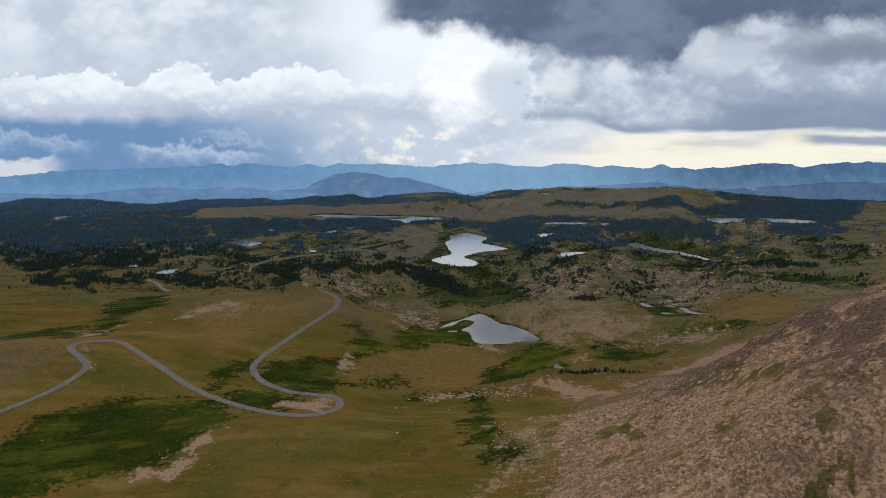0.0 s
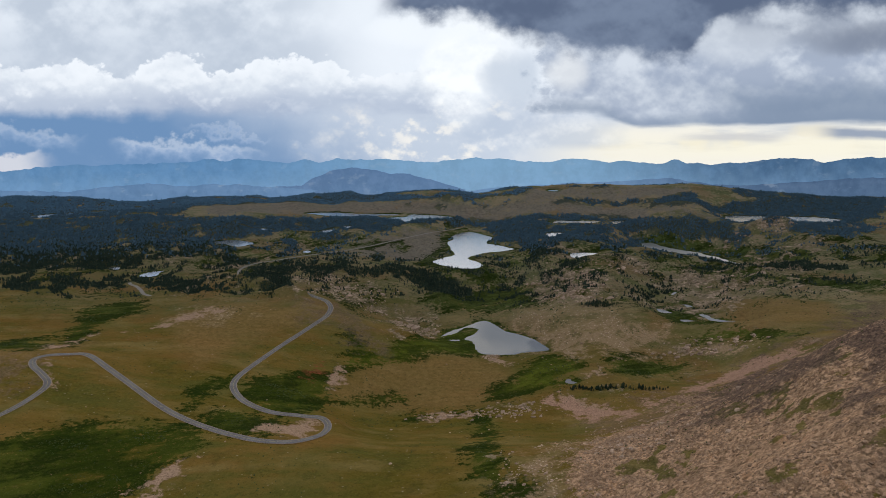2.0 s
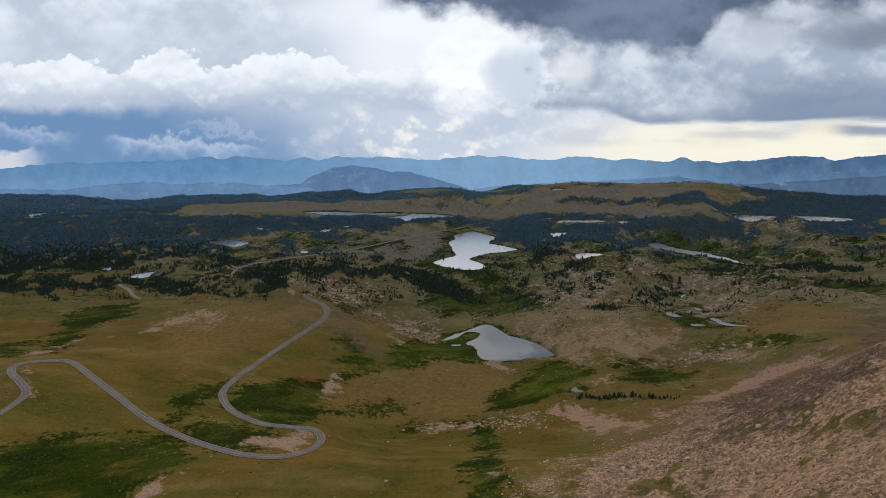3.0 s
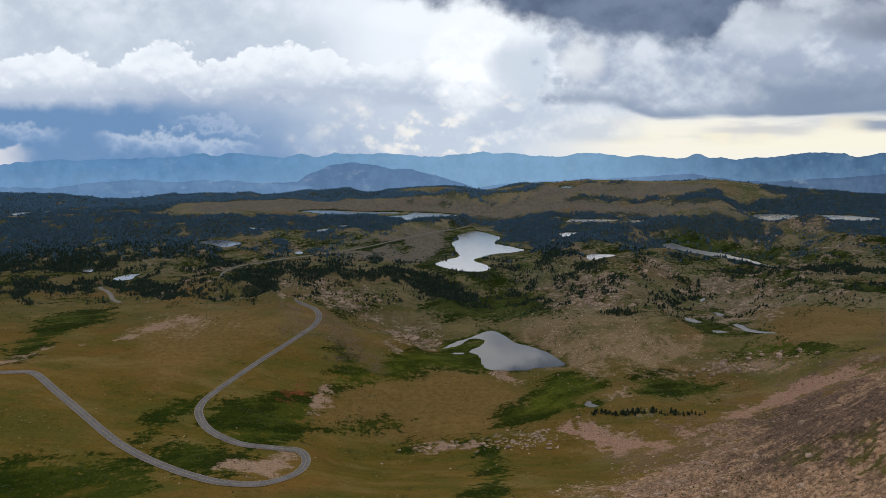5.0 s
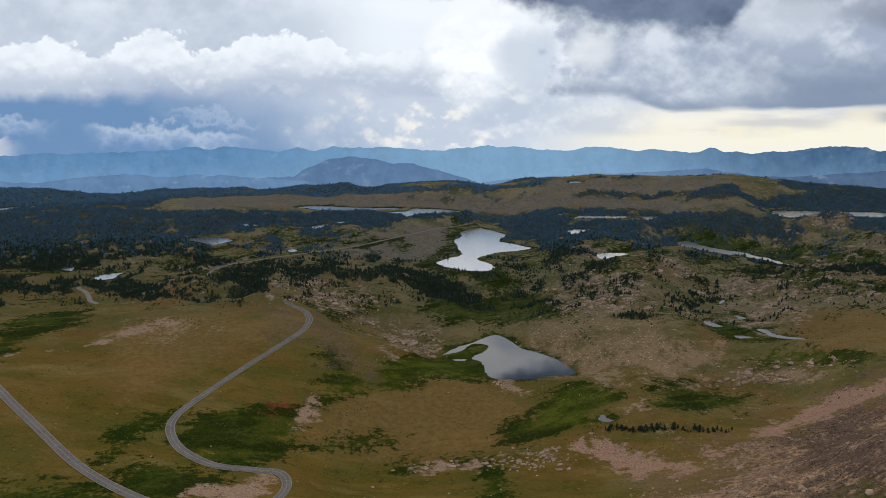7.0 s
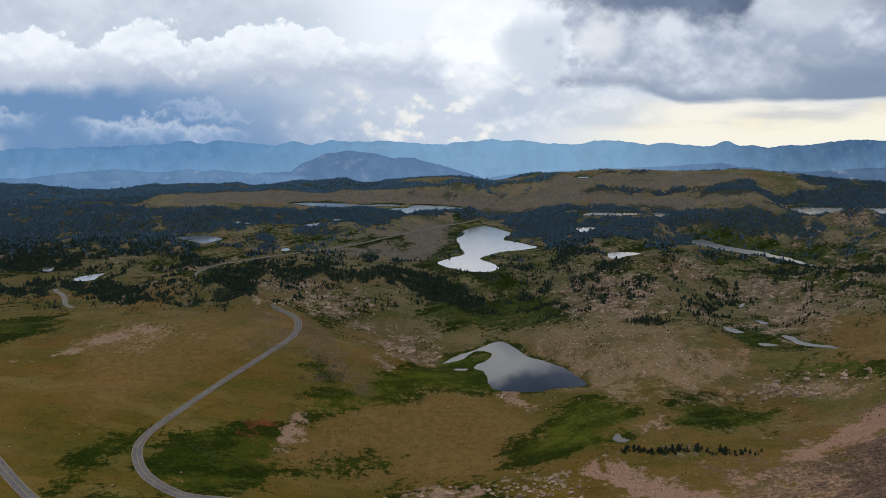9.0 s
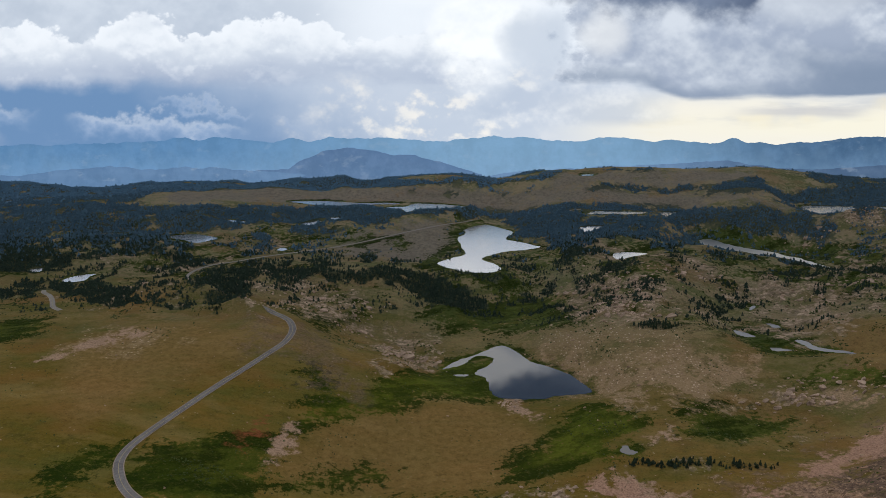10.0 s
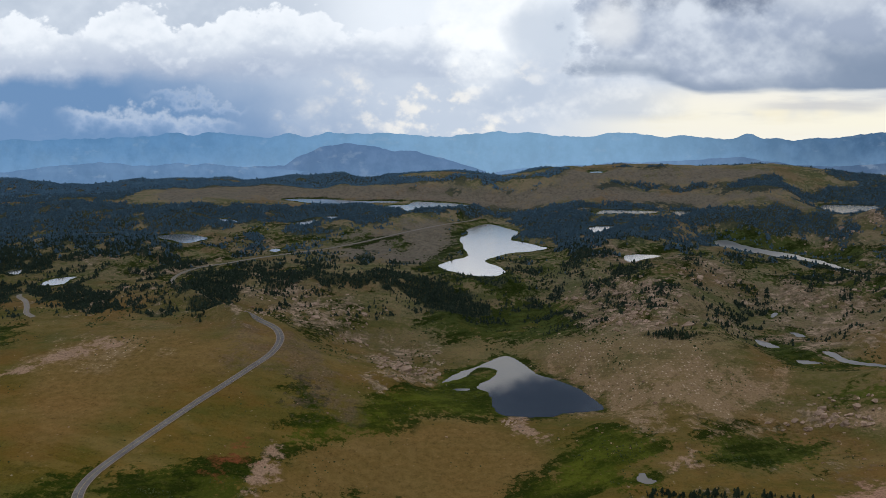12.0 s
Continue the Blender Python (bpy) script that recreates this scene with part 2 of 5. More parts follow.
def road_field(x, y, reach=26.0):
    """Distance from the nearest road's middle, and that road's height there."""
    far, level = np.full(x.shape, 1e3), np.zeros(x.shape)
    for line, heights, width in ROAD_LINES.values():
        inside = (x > line[:, 0].min() - reach) & (x < line[:, 0].max() + reach) & (y > line[:, 1].min() - reach) & (y < line[:, 1].max() + reach)
        rows = np.where(inside.ravel())[0]
        px, py = x.ravel()[rows], y.ravel()[rows]
        best, at = far.ravel()[rows], level.ravel()[rows]
        for (a, b), (za, zb) in zip(zip(line, line[1:]), zip(heights, heights[1:])):
            near = np.where((np.abs(px - a[0]) < reach) & (np.abs(py - a[1]) < reach))[0]
            if not len(near):
                continue
            e = b - a
            u = np.clip(((px[near] - a[0]) * e[0] + (py[near] - a[1]) * e[1]) / (e @ e), 0, 1)
            d = np.hypot(px[near] - a[0] - u * e[0], py[near] - a[1] - u * e[1])
            closer = d < best[near]
            best[near[closer]], at[near[closer]] = d[closer], (za + u * (zb - za))[closer]
        far.ravel()[rows], level.ravel()[rows] = best, at
    return far, level


# ---- ground covers ----
COVERS = {}


def ground(kind, shore):
    COVERS.setdefault(kind, []).append(outline(shore, 3))


ground("wet", [(-329, 465), (-322, 495), (-316, 531), (-295, 550), (-245, 572), (-185, 576), (-163, 547), (-190, 506), (-213, 476), (-256, 458), (-266, 435), (-308, 431)])
ground("wet", [(-170, 609), (-138, 599), (-117, 591), (-121, 564), (-145, 565), (-175, 575), (-185, 594)])
ground("wet", [(-167, 661), (-144, 683), (-103, 704), (-91, 679), (-104, 636), (-130, 610), (-153, 624)])
ground("wet", [(-209, 609), (-202, 655), (-185, 671), (-179, 659), (-195, 628)])
ground("wet", [(32, 656), (46, 620), (39, 525), (41, 485), (32, 474), (20, 488), (17, 517), (28, 563)])
ground("wet", [(-31, 964), (56, 1009), (96, 1016), (134, 938), (73, 926), (15, 929)])
ground("wet", [(-368, 742), (-379, 795), (-359, 806), (-343, 754), (-351, 712)])
ground("wet", [(-384, 858), (-343, 866), (-336, 829), (-369, 831)])
ground("wet", [(-442, 671), (-416, 721), (-376, 734), (-363, 685)])
ground("wet", [(261, 1040), (390, 1058), (448, 999), (543, 956), (528, 929), (433, 963), (340, 1028)])
ground("wet", [(294, 949), (307, 856), (291, 847), (256, 871)])
ground("lawn", [(294, 817), (342, 777), (339, 754), (291, 787), (259, 805)])
ground("wet", [(168, 775), (209, 762), (251, 756), (220, 732), (176, 722), (156, 742)])
ground("wet", [(41, 485), (61, 485), (70, 464), (54, 456), (39, 465)])
ground("bare", [(32, 412), (45, 485), (101, 554)])
ground("gravel", [(93, 671), (114, 684), (145, 655), (161, 657), (136, 639), (106, 645)])
ground("bare", [(63, 879), (125, 872), (190, 853), (243, 845), (240, 806), (179, 765), (137, 774), (98, 813)])
ground("gravel", [(41, 786), (58, 803), (69, 776), (61, 757)])
ground("rock", [(-66, 919), (-15, 928), (3, 877), (-26, 820), (-58, 808)])
ground("rock", [(137, 1024), (206, 1010), (223, 975), (157, 898), (115, 936)])
ground("rock", [(-143, 958), (-93, 982), (-66, 926), (-44, 912), (-101, 905)])
ground("scree", [(-120, 837), (-95, 854), (-69, 780), (-100, 783)])
ground("scree", [(-442, 671), (-364, 666), (-342, 642), (-345, 617), (-383, 569)])
ground("gravel", [(-221, 452), (-218, 464), (-208, 476), (-202, 468), (-210, 455)])
ground("gravel", [(-196, 468), (-189, 488), (-176, 491), (-174, 475), (-183, 461)])
ground("gravel", [(-199, 495), (-186, 512), (-168, 526), (-164, 520), (-180, 500), (-192, 492)])
ground("gravel", [(-103, 704), (-94, 722), (-83, 691), (-96, 675)])
ground("gravel", [(-139, 581), (-122, 595), (-100, 611), (-94, 599), (-103, 568), (-127, 560)])
ground("bare", [(240, 794), (286, 791), (294, 750), (260, 767)])
ground("rock", [(231, 802), (257, 810), (274, 790), (263, 773), (231, 781)])
ground("gravel", [(131, 720), (150, 743), (156, 718)])
ground("talus", [(-283, 830), (-255, 841), (-209, 835), (-226, 808), (-276, 789)])
ground("rock", [(31, 533), (51, 511), (66, 480), (47, 465), (37, 494)])
ground("rock", [(27, 662), (44, 677), (67, 680), (92, 664), (96, 651), (37, 653)])
ground("rock", [(127, 978), (167, 977), (192, 954), (189, 907), (145, 912), (120, 930)])
ground("rock", [(256, 1019), (349, 1032), (356, 1002), (292, 1002)])
ground("rock", [(287, 982), (327, 985), (374, 987), (379, 919), (289, 865)])
ground("red", [(-125, 701), (-111, 722), (-100, 704), (-118, 692)])
ground("rust", [(342, 938), (394, 903), (441, 867), (414, 811), (319, 814)])
ground("rust", [(-442, 671), (-403, 687), (-353, 687), (-353, 653), (-427, 646)])
ground("rust", [(-65, 726), (13, 781), (49, 762), (41, 724), (-46, 713)])
ground("meadow", [(-376, 1323), (-316, 1373), (-146, 1364), (125, 1354), (421, 1303), (426, 1287), (121, 1313), (-223, 1315)])
ground("meadow", [(-108, 1155), (-56, 1213), (10, 1246), (5, 1158), (-53, 1130)])
ground("rock", [(-216, 989), (-201, 1021), (-163, 1014), (-119, 999), (-100, 951), (-76, 931), (-78, 906), (-106, 923), (-134, 929), (-170, 945)])
ground("rock", [(124, 1017), (155, 1033), (185, 1005), (200, 944), (160, 909), (117, 929), (109, 989)])
ground("rock", [(268, 1008), (324, 1034), (396, 999), (385, 974), (292, 991)])
ground("rock", [(336, 960), (378, 960), (359, 899), (326, 893)])
ground("rock", [(214, 765), (243, 799), (271, 805), (275, 784), (256, 769), (227, 766)])
ground("bare", [(129, 820), (149, 805), (180, 789), (200, 786), (175, 772), (135, 780)])
ground("talus", [(107, 894), (160, 909), (196, 890), (222, 844), (213, 788), (175, 772), (127, 782), (104, 828)])
ground("talus", [(73, 554), (101, 554), (92, 476), (78, 443), (60, 447), (49, 485)])
ground("gravel", [(225, 690), (269, 727), (307, 727), (305, 702), (260, 700), (230, 674)])
ground("scree", [(127, 625), (180, 663), (261, 718), (349, 736), (261, 487), (249, 464), (222, 475), (183, 510), (140, 531)])
ground("scree", [(227, 432), (239, 411), (211, 364), (201, 374)])
ground("scree", [(180, 356), (202, 346), (197, 336), (180, 344)])
ground("bare", [(89, 497), (118, 504), (136, 472), (118, 422), (87, 462)])
ground("bare", [(153, 534), (185, 513), (195, 467), (170, 426), (143, 438)])
ground("wet", [(122, 476), (142, 482), (134, 467)])
ground("wet", [(173, 369), (184, 365), (199, 355), (187, 354)])
ground("lawn", [(-58, 763), (-37, 803), (-3, 849), (30, 838), (34, 794), (-10, 787), (-38, 761)])
ground("wet", [(-371, 838), (-359, 868), (-327, 846), (-333, 823), (-352, 808)])
ground("gravel", [(-336, 663), (-323, 646), (-314, 626), (-317, 620), (-322, 639)])
ground("gravel", [(-189, 503), (-177, 518), (-166, 524), (-168, 509), (-182, 499)])
ground("scree", [(352, 741), (523, 881), (252, 435), (226, 450)])
ground("red", [(-126, 688), (-114, 704), (-108, 696), (-120, 684)])
ground("lawn", [(-58, 769), (-32, 806), (-9, 825), (28, 833), (35, 798), (-7, 787), (-36, 773)])
ground("lawn", [(-86, 729), (-75, 745), (-57, 765), (-49, 762), (-70, 736)])
ground("rock", [(480, 1212), (524, 1200), (568, 1212), (562, 1242), (486, 1242)])
ground("rock", [(-150, 868), (-190, 905), (-256, 955), (-262, 972), (-225, 950), (-180, 917)])

ground("rust", [(-84, 696), (-84, 722), (-62, 751), (-29, 776), (8, 777), (45, 768), (65, 745), (78, 712), (73, 675), (-83, 664)])
ground("rust", [(-281, 798), (-262, 831), (-210, 857), (-161, 842), (-153, 792), (-178, 759), (-202, 711), (-234, 693)])
ground("gravel", [(-288, 783), (-273, 804), (-268, 826), (-254, 840), (-245, 829), (-256, 811), (-269, 791), (-279, 775)])
ground("bare", [(137, 827), (150, 815), (178, 803), (199, 786), (192, 778), (155, 775), (137, 792)])
ground("talus", [(92, 918), (127, 917), (179, 904), (211, 890), (217, 853), (211, 812), (195, 785), (166, 775), (138, 782), (121, 828), (100, 853), (84, 885)])
ground("meadow", [(-135, 1177), (-71, 1212), (-18, 1246), (7, 1227), (7, 1144), (-17, 1079), (-73, 1102), (-120, 1093)])
ground("wet", [(-3, 1220), (12, 1240), (10, 1145), (-8, 1083), (18, 1043), (52, 1047), (92, 1049), (57, 1012), (35, 1018), (-10, 1043), (-35, 1077), (-4, 1145)])
ground("lawn", [(39, 942), (85, 970), (127, 979), (112, 1020), (57, 1017), (34, 985)])
ground("wet", [(318, 1241), (424, 1229), (490, 1167), (529, 1100), (477, 1014), (443, 1084), (409, 1150), (326, 1181), (285, 1175)])
ground("wet", [(258, 930), (293, 947), (310, 892), (313, 872), (279, 862), (256, 877)])
ground("meadow", [(-397, 1318), (-376, 1345), (-228, 1357), (-85, 1358), (41, 1345), (146, 1327), (298, 1334), (432, 1295), (436, 1287), (294, 1314), (144, 1306), (10, 1303), (-129, 1326), (-237, 1327), (-371, 1270)])
ground("scree", [(225, 421), (257, 459), (279, 445), (258, 382), (224, 363), (208, 381)])
ground("scree", [(176, 344), (192, 352), (205, 340), (196, 332), (179, 335)])
ground("turf_patch", [(177, 342), (200, 334), (222, 328), (216, 313), (194, 321), (178, 332)])
ground("turf_patch", [(114, 489), (131, 495), (146, 464), (134, 461)])
ground("lawn", [(-65, 767), (-35, 794), (-14, 830), (-1, 865), (24, 876), (41, 848), (35, 808), (16, 792), (-8, 797), (-33, 779), (-50, 765)])
ground("lawn", [(-92, 715), (-88, 740), (-83, 761), (-65, 769), (-50, 766), (-71, 743), (-84, 724)])
ground("wet", [(-100, 784), (-90, 792), (-66, 772), (-74, 758), (-90, 765)])
ground("lawn", [(68, 697), (76, 736), (94, 768), (117, 768), (135, 746), (136, 729), (115, 722), (107, 694)])
ground("wet", [(145, 735), (183, 760), (218, 767), (214, 748), (176, 729), (148, 722)])
ground("gravel", [(-19, 662), (5, 661), (32, 656), (31, 649), (-5, 643), (-17, 650)])
ground("wet", [(42, 686), (58, 712), (98, 711), (117, 701), (90, 690), (67, 680)])
ground("gravel", [(-369, 680), (-363, 719), (-336, 758), (-301, 764), (-333, 750), (-351, 698), (-362, 668)])
ground("gravel", [(-293, 783), (-270, 810), (-238, 837), (-231, 829), (-264, 796), (-287, 774)])
ground("wet", [(-386, 707), (-379, 779), (-371, 819), (-344, 843), (-346, 772), (-379, 747), (-376, 691)])
ground("wet", [(-390, 845), (-361, 875), (-340, 868), (-346, 827), (-377, 819)])
ground("rust", [(-363, 670), (-356, 716), (-331, 726), (-340, 678), (-357, 659)])
ground("wet", [(-210, 610), (-203, 647), (-184, 674), (-179, 664), (-190, 634), (-201, 605)])
ground("shale", [(207, 397), (244, 452), (261, 467), (288, 461), (293, 420), (250, 361), (223, 360)])
ground("shale", [(168, 513), (248, 679), (315, 724), (250, 505), (465, 860), (267, 465), (232, 464), (202, 478), (175, 486)])
ground("pink", [(91, 665), (105, 677), (130, 657), (162, 644), (192, 651), (162, 631), (132, 631), (105, 650)])
ground("pink", [(219, 690), (273, 725), (307, 728), (338, 724), (324, 693), (295, 694), (253, 682), (222, 672)])
ground("meadow", [(151, 1377), (232, 1388), (349, 1386), (424, 1377), (423, 1352), (373, 1335), (265, 1356), (194, 1342), (147, 1335)])
ground("meadow", [(146, 1327), (190, 1320), (284, 1338), (356, 1304), (414, 1286), (411, 1277), (144, 1306)])
ground("scree", [(-115, 831), (-106, 859), (-86, 831), (-70, 796), (-80, 782), (-102, 804)])
ground("scree", [(-160, 847), (-147, 866), (-129, 852), (-126, 821), (-139, 809)])
ground("rock", [(-186, 967), (-157, 998), (-121, 1005), (-104, 941), (-80, 907), (-99, 889), (-133, 896), (-171, 931)])
ground("wet", [(-31, 654), (-7, 672), (32, 674), (37, 662), (9, 652), (-21, 645)])
ground("wet", [(-82, 658), (-63, 684), (-30, 699), (-32, 688), (-57, 673)])
ground("wet", [(35, 663), (45, 632), (39, 601), (29, 602), (27, 642)])

WOODS = []


def wood(thickness, shore):
    WOODS.append((thickness, outline(shore, 3)))


wood(0.84, [(-869, 1371), (-679, 1405), (-585, 1402), (-482, 1403), (-337, 1398), (-306, 1374), (-397, 1337), (-433, 1285), (-429, 1260), (-606, 1285), (-786, 1268)])
wood(0.95, [(-483, 1405), (-340, 1407), (-209, 1419), (-90, 1405), (-23, 1382), (25, 1398), (141, 1388), (143, 1373), (73, 1375), (1, 1366), (-126, 1367), (-231, 1368), (-326, 1361), (-405, 1338)])
wood(0.3, [(-86, 1361), (41, 1366), (150, 1361), (156, 1345), (41, 1345), (-53, 1339)])
wood(0.8, [(142, 1397), (281, 1395), (282, 1382), (202, 1397), (144, 1382)])
wood(0.85, [(195, 1341), (265, 1355), (372, 1332), (426, 1340), (410, 1292), (351, 1312), (285, 1341), (198, 1324)])
wood(0.92, [(372, 1332), (414, 1348), (438, 1363), (438, 1328), (479, 1338), (537, 1367), (597, 1383), (801, 1419), (722, 1301), (561, 1308), (470, 1314), (380, 1292)])
wood(0.75, [(500, 1392), (606, 1412), (772, 1378), (584, 1369), (523, 1371)])
wood(0.9, [(428, 1284), (565, 1317), (722, 1301), (695, 1261), (520, 1234), (472, 1301)])
wood(0.84, [(-786, 1258), (-606, 1285), (-432, 1258), (-379, 1255), (-279, 1284), (-224, 1274), (-139, 1292), (-83, 1256), (-117, 1240), (-171, 1227), (-209, 1222), (-254, 1196), (-282, 1177), (-318, 1182), (-344, 1171), (-402, 1173), (-465, 1140), (-685, 1133)])
wood(0.78, [(-687, 1136), (-468, 1146), (-355, 1173), (-330, 1137), (-295, 1122), (-305, 1097), (-333, 1078), (-365, 1067), (-410, 1061), (-423, 1041), (-581, 1004)])
wood(0.8, [(-313, 1075), (-298, 1095), (-265, 1081), (-254, 1044), (-270, 1024), (-298, 1042)])
wood(0.72, [(-411, 1014), (-371, 999), (-349, 1001), (-302, 965), (-271, 921), (-272, 897), (-299, 901), (-345, 932), (-375, 958)])
wood(0.62, [(-561, 981), (-437, 1007), (-410, 1006), (-377, 953), (-394, 939), (-507, 914)])
wood(0.62, [(-247, 959), (-256, 1031), (-219, 1056), (-189, 991), (-180, 940), (-187, 895), (-220, 922)])
wood(0.6, [(-209, 1064), (-170, 1048), (-135, 1046), (-112, 1015), (-132, 989), (-168, 975)])
wood(0.85, [(-242, 1114), (-227, 1125), (-210, 1084), (-223, 1070)])
wood(0.85, [(-244, 1170), (-231, 1175), (-219, 1151), (-231, 1137)])
wood(0.85, [(-208, 1195), (-184, 1236), (-163, 1206), (-163, 1187), (-196, 1168)])
wood(0.9, [(-169, 1216), (-134, 1213), (-138, 1197), (-164, 1191)])
wood(0.95, [(-221, 1263), (-142, 1310), (-92, 1277), (-35, 1295), (10, 1293), (55, 1322), (129, 1300), (189, 1291), (174, 1261), (98, 1282), (18, 1275), (-80, 1227), (-113, 1212), (-144, 1235), (-187, 1235)])
wood(0.95, [(72, 1274), (95, 1295), (166, 1253), (166, 1207), (154, 1170), (161, 1135), (145, 1105), (114, 1124), (108, 1167), (75, 1194), (87, 1224), (71, 1252)])
wood(0.97, [(-106, 1105), (-103, 1141), (-88, 1114), (-83, 1070), (-97, 1068)])
wood(0.6, [(-71, 1208), (-47, 1204), (-49, 1188), (-70, 1201)])
wood(0.7, [(-72, 1098), (-59, 1111), (-55, 1088), (-67, 1072)])
wood(0.9, [(-115, 1013), (-86, 1024), (-61, 1049), (-30, 1048), (-4, 1031), (29, 1015), (40, 996), (29, 972), (4, 962), (-27, 999), (-56, 1003), (-89, 1003), (-110, 1003)])
wood(0.55, [(-173, 1017), (-116, 1020), (-104, 998), (-122, 983), (-160, 989)])
wood(0.55, [(24, 1031), (58, 1045), (87, 1053), (83, 1034), (46, 1018), (27, 1022)])
wood(0.45, [(42, 1097), (97, 1108), (156, 1089), (165, 1051), (130, 1042), (81, 1056), (44, 1066)])
wood(0.4, [(57, 1023), (114, 1041), (160, 1026), (130, 937), (96, 970), (56, 996)])
wood(0.85, [(148, 1290), (216, 1298), (285, 1307), (330, 1288), (319, 1272), (285, 1253), (255, 1275), (174, 1261)])
wood(0.88, [(290, 1284), (353, 1271), (422, 1268), (451, 1269), (441, 1239), (378, 1235), (318, 1241), (272, 1216)])
wood(0.7, [(451, 1280), (491, 1312), (521, 1297), (486, 1213), (464, 1185), (455, 1209), (440, 1236)])
wood(0.6, [(520, 1288), (692, 1257), (621, 1153), (531, 1210), (492, 1223)])
wood(0.85, [(137, 1245), (170, 1232), (246, 1234), (272, 1216), (261, 1187), (204, 1134), (175, 1142), (128, 1162)])
wood(0.6, [(191, 1146), (264, 1199), (317, 1231), (273, 1115), (231, 1116), (188, 1115)])
wood(0.75, [(128, 1162), (163, 1145), (187, 1125), (178, 1089), (145, 1070), (122, 1092)])
wood(0.5, [(228, 1096), (278, 1114), (327, 1101), (316, 1075), (264, 1064), (219, 1045)])
wood(0.55, [(323, 1080), (389, 1104), (445, 1087), (536, 1026), (516, 996), (410, 1022), (365, 1050), (319, 1061)])
wood(0.42, [(122, 1073), (181, 1078), (239, 1039), (245, 1001), (202, 957), (159, 940), (112, 942), (112, 1020)])
wood(0.3, [(233, 1015), (330, 1032), (405, 1005), (507, 982), (488, 953), (367, 996), (298, 1015), (230, 987)])
wood(0.22, [(241, 1158), (452, 1201), (594, 1111), (551, 1047), (421, 1109), (229, 1062)])
wood(0.6, [(167, 902), (187, 908), (206, 904), (200, 891), (170, 893)])
wood(0.3, [(-625, 1057), (-408, 1057), (-302, 1059), (-212, 1072), (-141, 1077), (-86, 1026), (-122, 983), (-159, 879), (-235, 897), (-331, 899), (-488, 892)])
wood(0.22, [(-104, 1149), (123, 1126), (456, 1181), (355, 969), (103, 950), (-83, 997)])
wood(0.95, [(-980, 1330), (-980, 1442), (-480, 1442), (-250, 1442), (-60, 1442), (120, 1442), (120, 1406), (-60, 1412), (-250, 1404), (-480, 1402)])
wood(0.6, [(120, 1414), (260, 1418), (420, 1414), (560, 1412), (700, 1420), (900, 1420), (900, 1442), (120, 1442)])


def warped(x, y):
    return x + 7 * fractal(x, y, 40, 4, 11), y + 7 * fractal(x, y, 40, 4, 23)


def cover(kind, x, y, soft=20.0):
    wx, wy = warped(x, y)
    most = np.zeros(x.shape)
    for poly in COVERS.get(kind, ()):
        most = np.maximum(most, ease(-outside(poly, wx, wy, 40), -soft, soft))
    return most


def thickness(x, y):
    wx, wy = warped(x, y)
    most = np.zeros(x.shape)
    for amount, poly in WOODS:
        most = np.maximum(most, amount * ease(-outside(poly, wx, wy, 30), -10, 10))
    return most


def tree_cover(x, y):
    """How thickly trees stand, 0 to 1, with clearings."""
    thick = thickness(x, y)
    return (0.35 + 0.65 * thick) * ease(fractal(x, y, 17, 4, 41, 0.6) + 1.55 * thick - 0.86, -0.2, 0.25) * ease(thick, 0.03, 0.2)


def spur(x, y):
    """The stony spur beside the flight: where it rises out of the grass."""
    foot = np.interp(y, [480, 655], [-74, -105])
    return ease(relief(x, y) - foot + 7 * fractal(x, y, 40, 4, 5), -2, 16) * ease(x, 36, 100) * ease(-y, -720, -640)


def moss(x, y):
    """Grass and moss between the stones of the spur."""
    return ease(fractal(x, y, 22, 5, 99, 0.68) + 0.55 * cover("turf_patch", x, y), 0.38, 0.75) * spur(x, y)


def broken_ground(x, y):
    """Bedrock showing through on the knolls between the lakes."""
    belt = ease(y, 840, 950) * ease(-y, -1240, -1150) * np.maximum(ease(x, 60, 160), 0.8 * ease(-x, 100, 180))
    low = ease(y, 610, 690) * ease(-y, -880, -800) * ease(x, 30, 130)
    return np.maximum(0.85 * belt * ease(fractal(x, y, 60, 4, 33), -0.02, 0.45), 0.4 * low * ease(fractal(x, y, 30, 4, 37), 0.1, 0.5))


def shore_distance(x, y):
    far = np.full(x.shape, 60.0)
    for level, poly in POOLS.values():
        far = np.minimum(far, outside(poly, x, y))
    return far


def knob(x, y):
    """A rocky hump that stands up in front of the far lake."""
    return 21 * np.exp(-(np.abs((x - 524) / 34) ** 2.6) - ((y - 1229) / 17) ** 2) * (0.8 + 0.35 * fractal(x, y, 18, 4, 91))


BANK = open_line([(-158, 884), (-176, 903), (-198, 919), (-228, 942), (-252, 963)], 4.0)


def bank(x, y, far_road):
    """The rocky bank that the valley road runs behind."""
    near = np.full(x.shape, 1e3)
    inside = (np.abs(x + 205) < 90) & (np.abs(y - 922) < 80)
    near[inside] = np.min([np.hypot(x[inside] - bx, y[inside] - by) for bx, by in BANK], 0)
    return 10.5 * np.exp(-((near / 7.5) ** 2)) * ease(far_road, 3.4, 7.5) * (0.85 + 0.3 * fractal(x, y, 16, 3, 47))


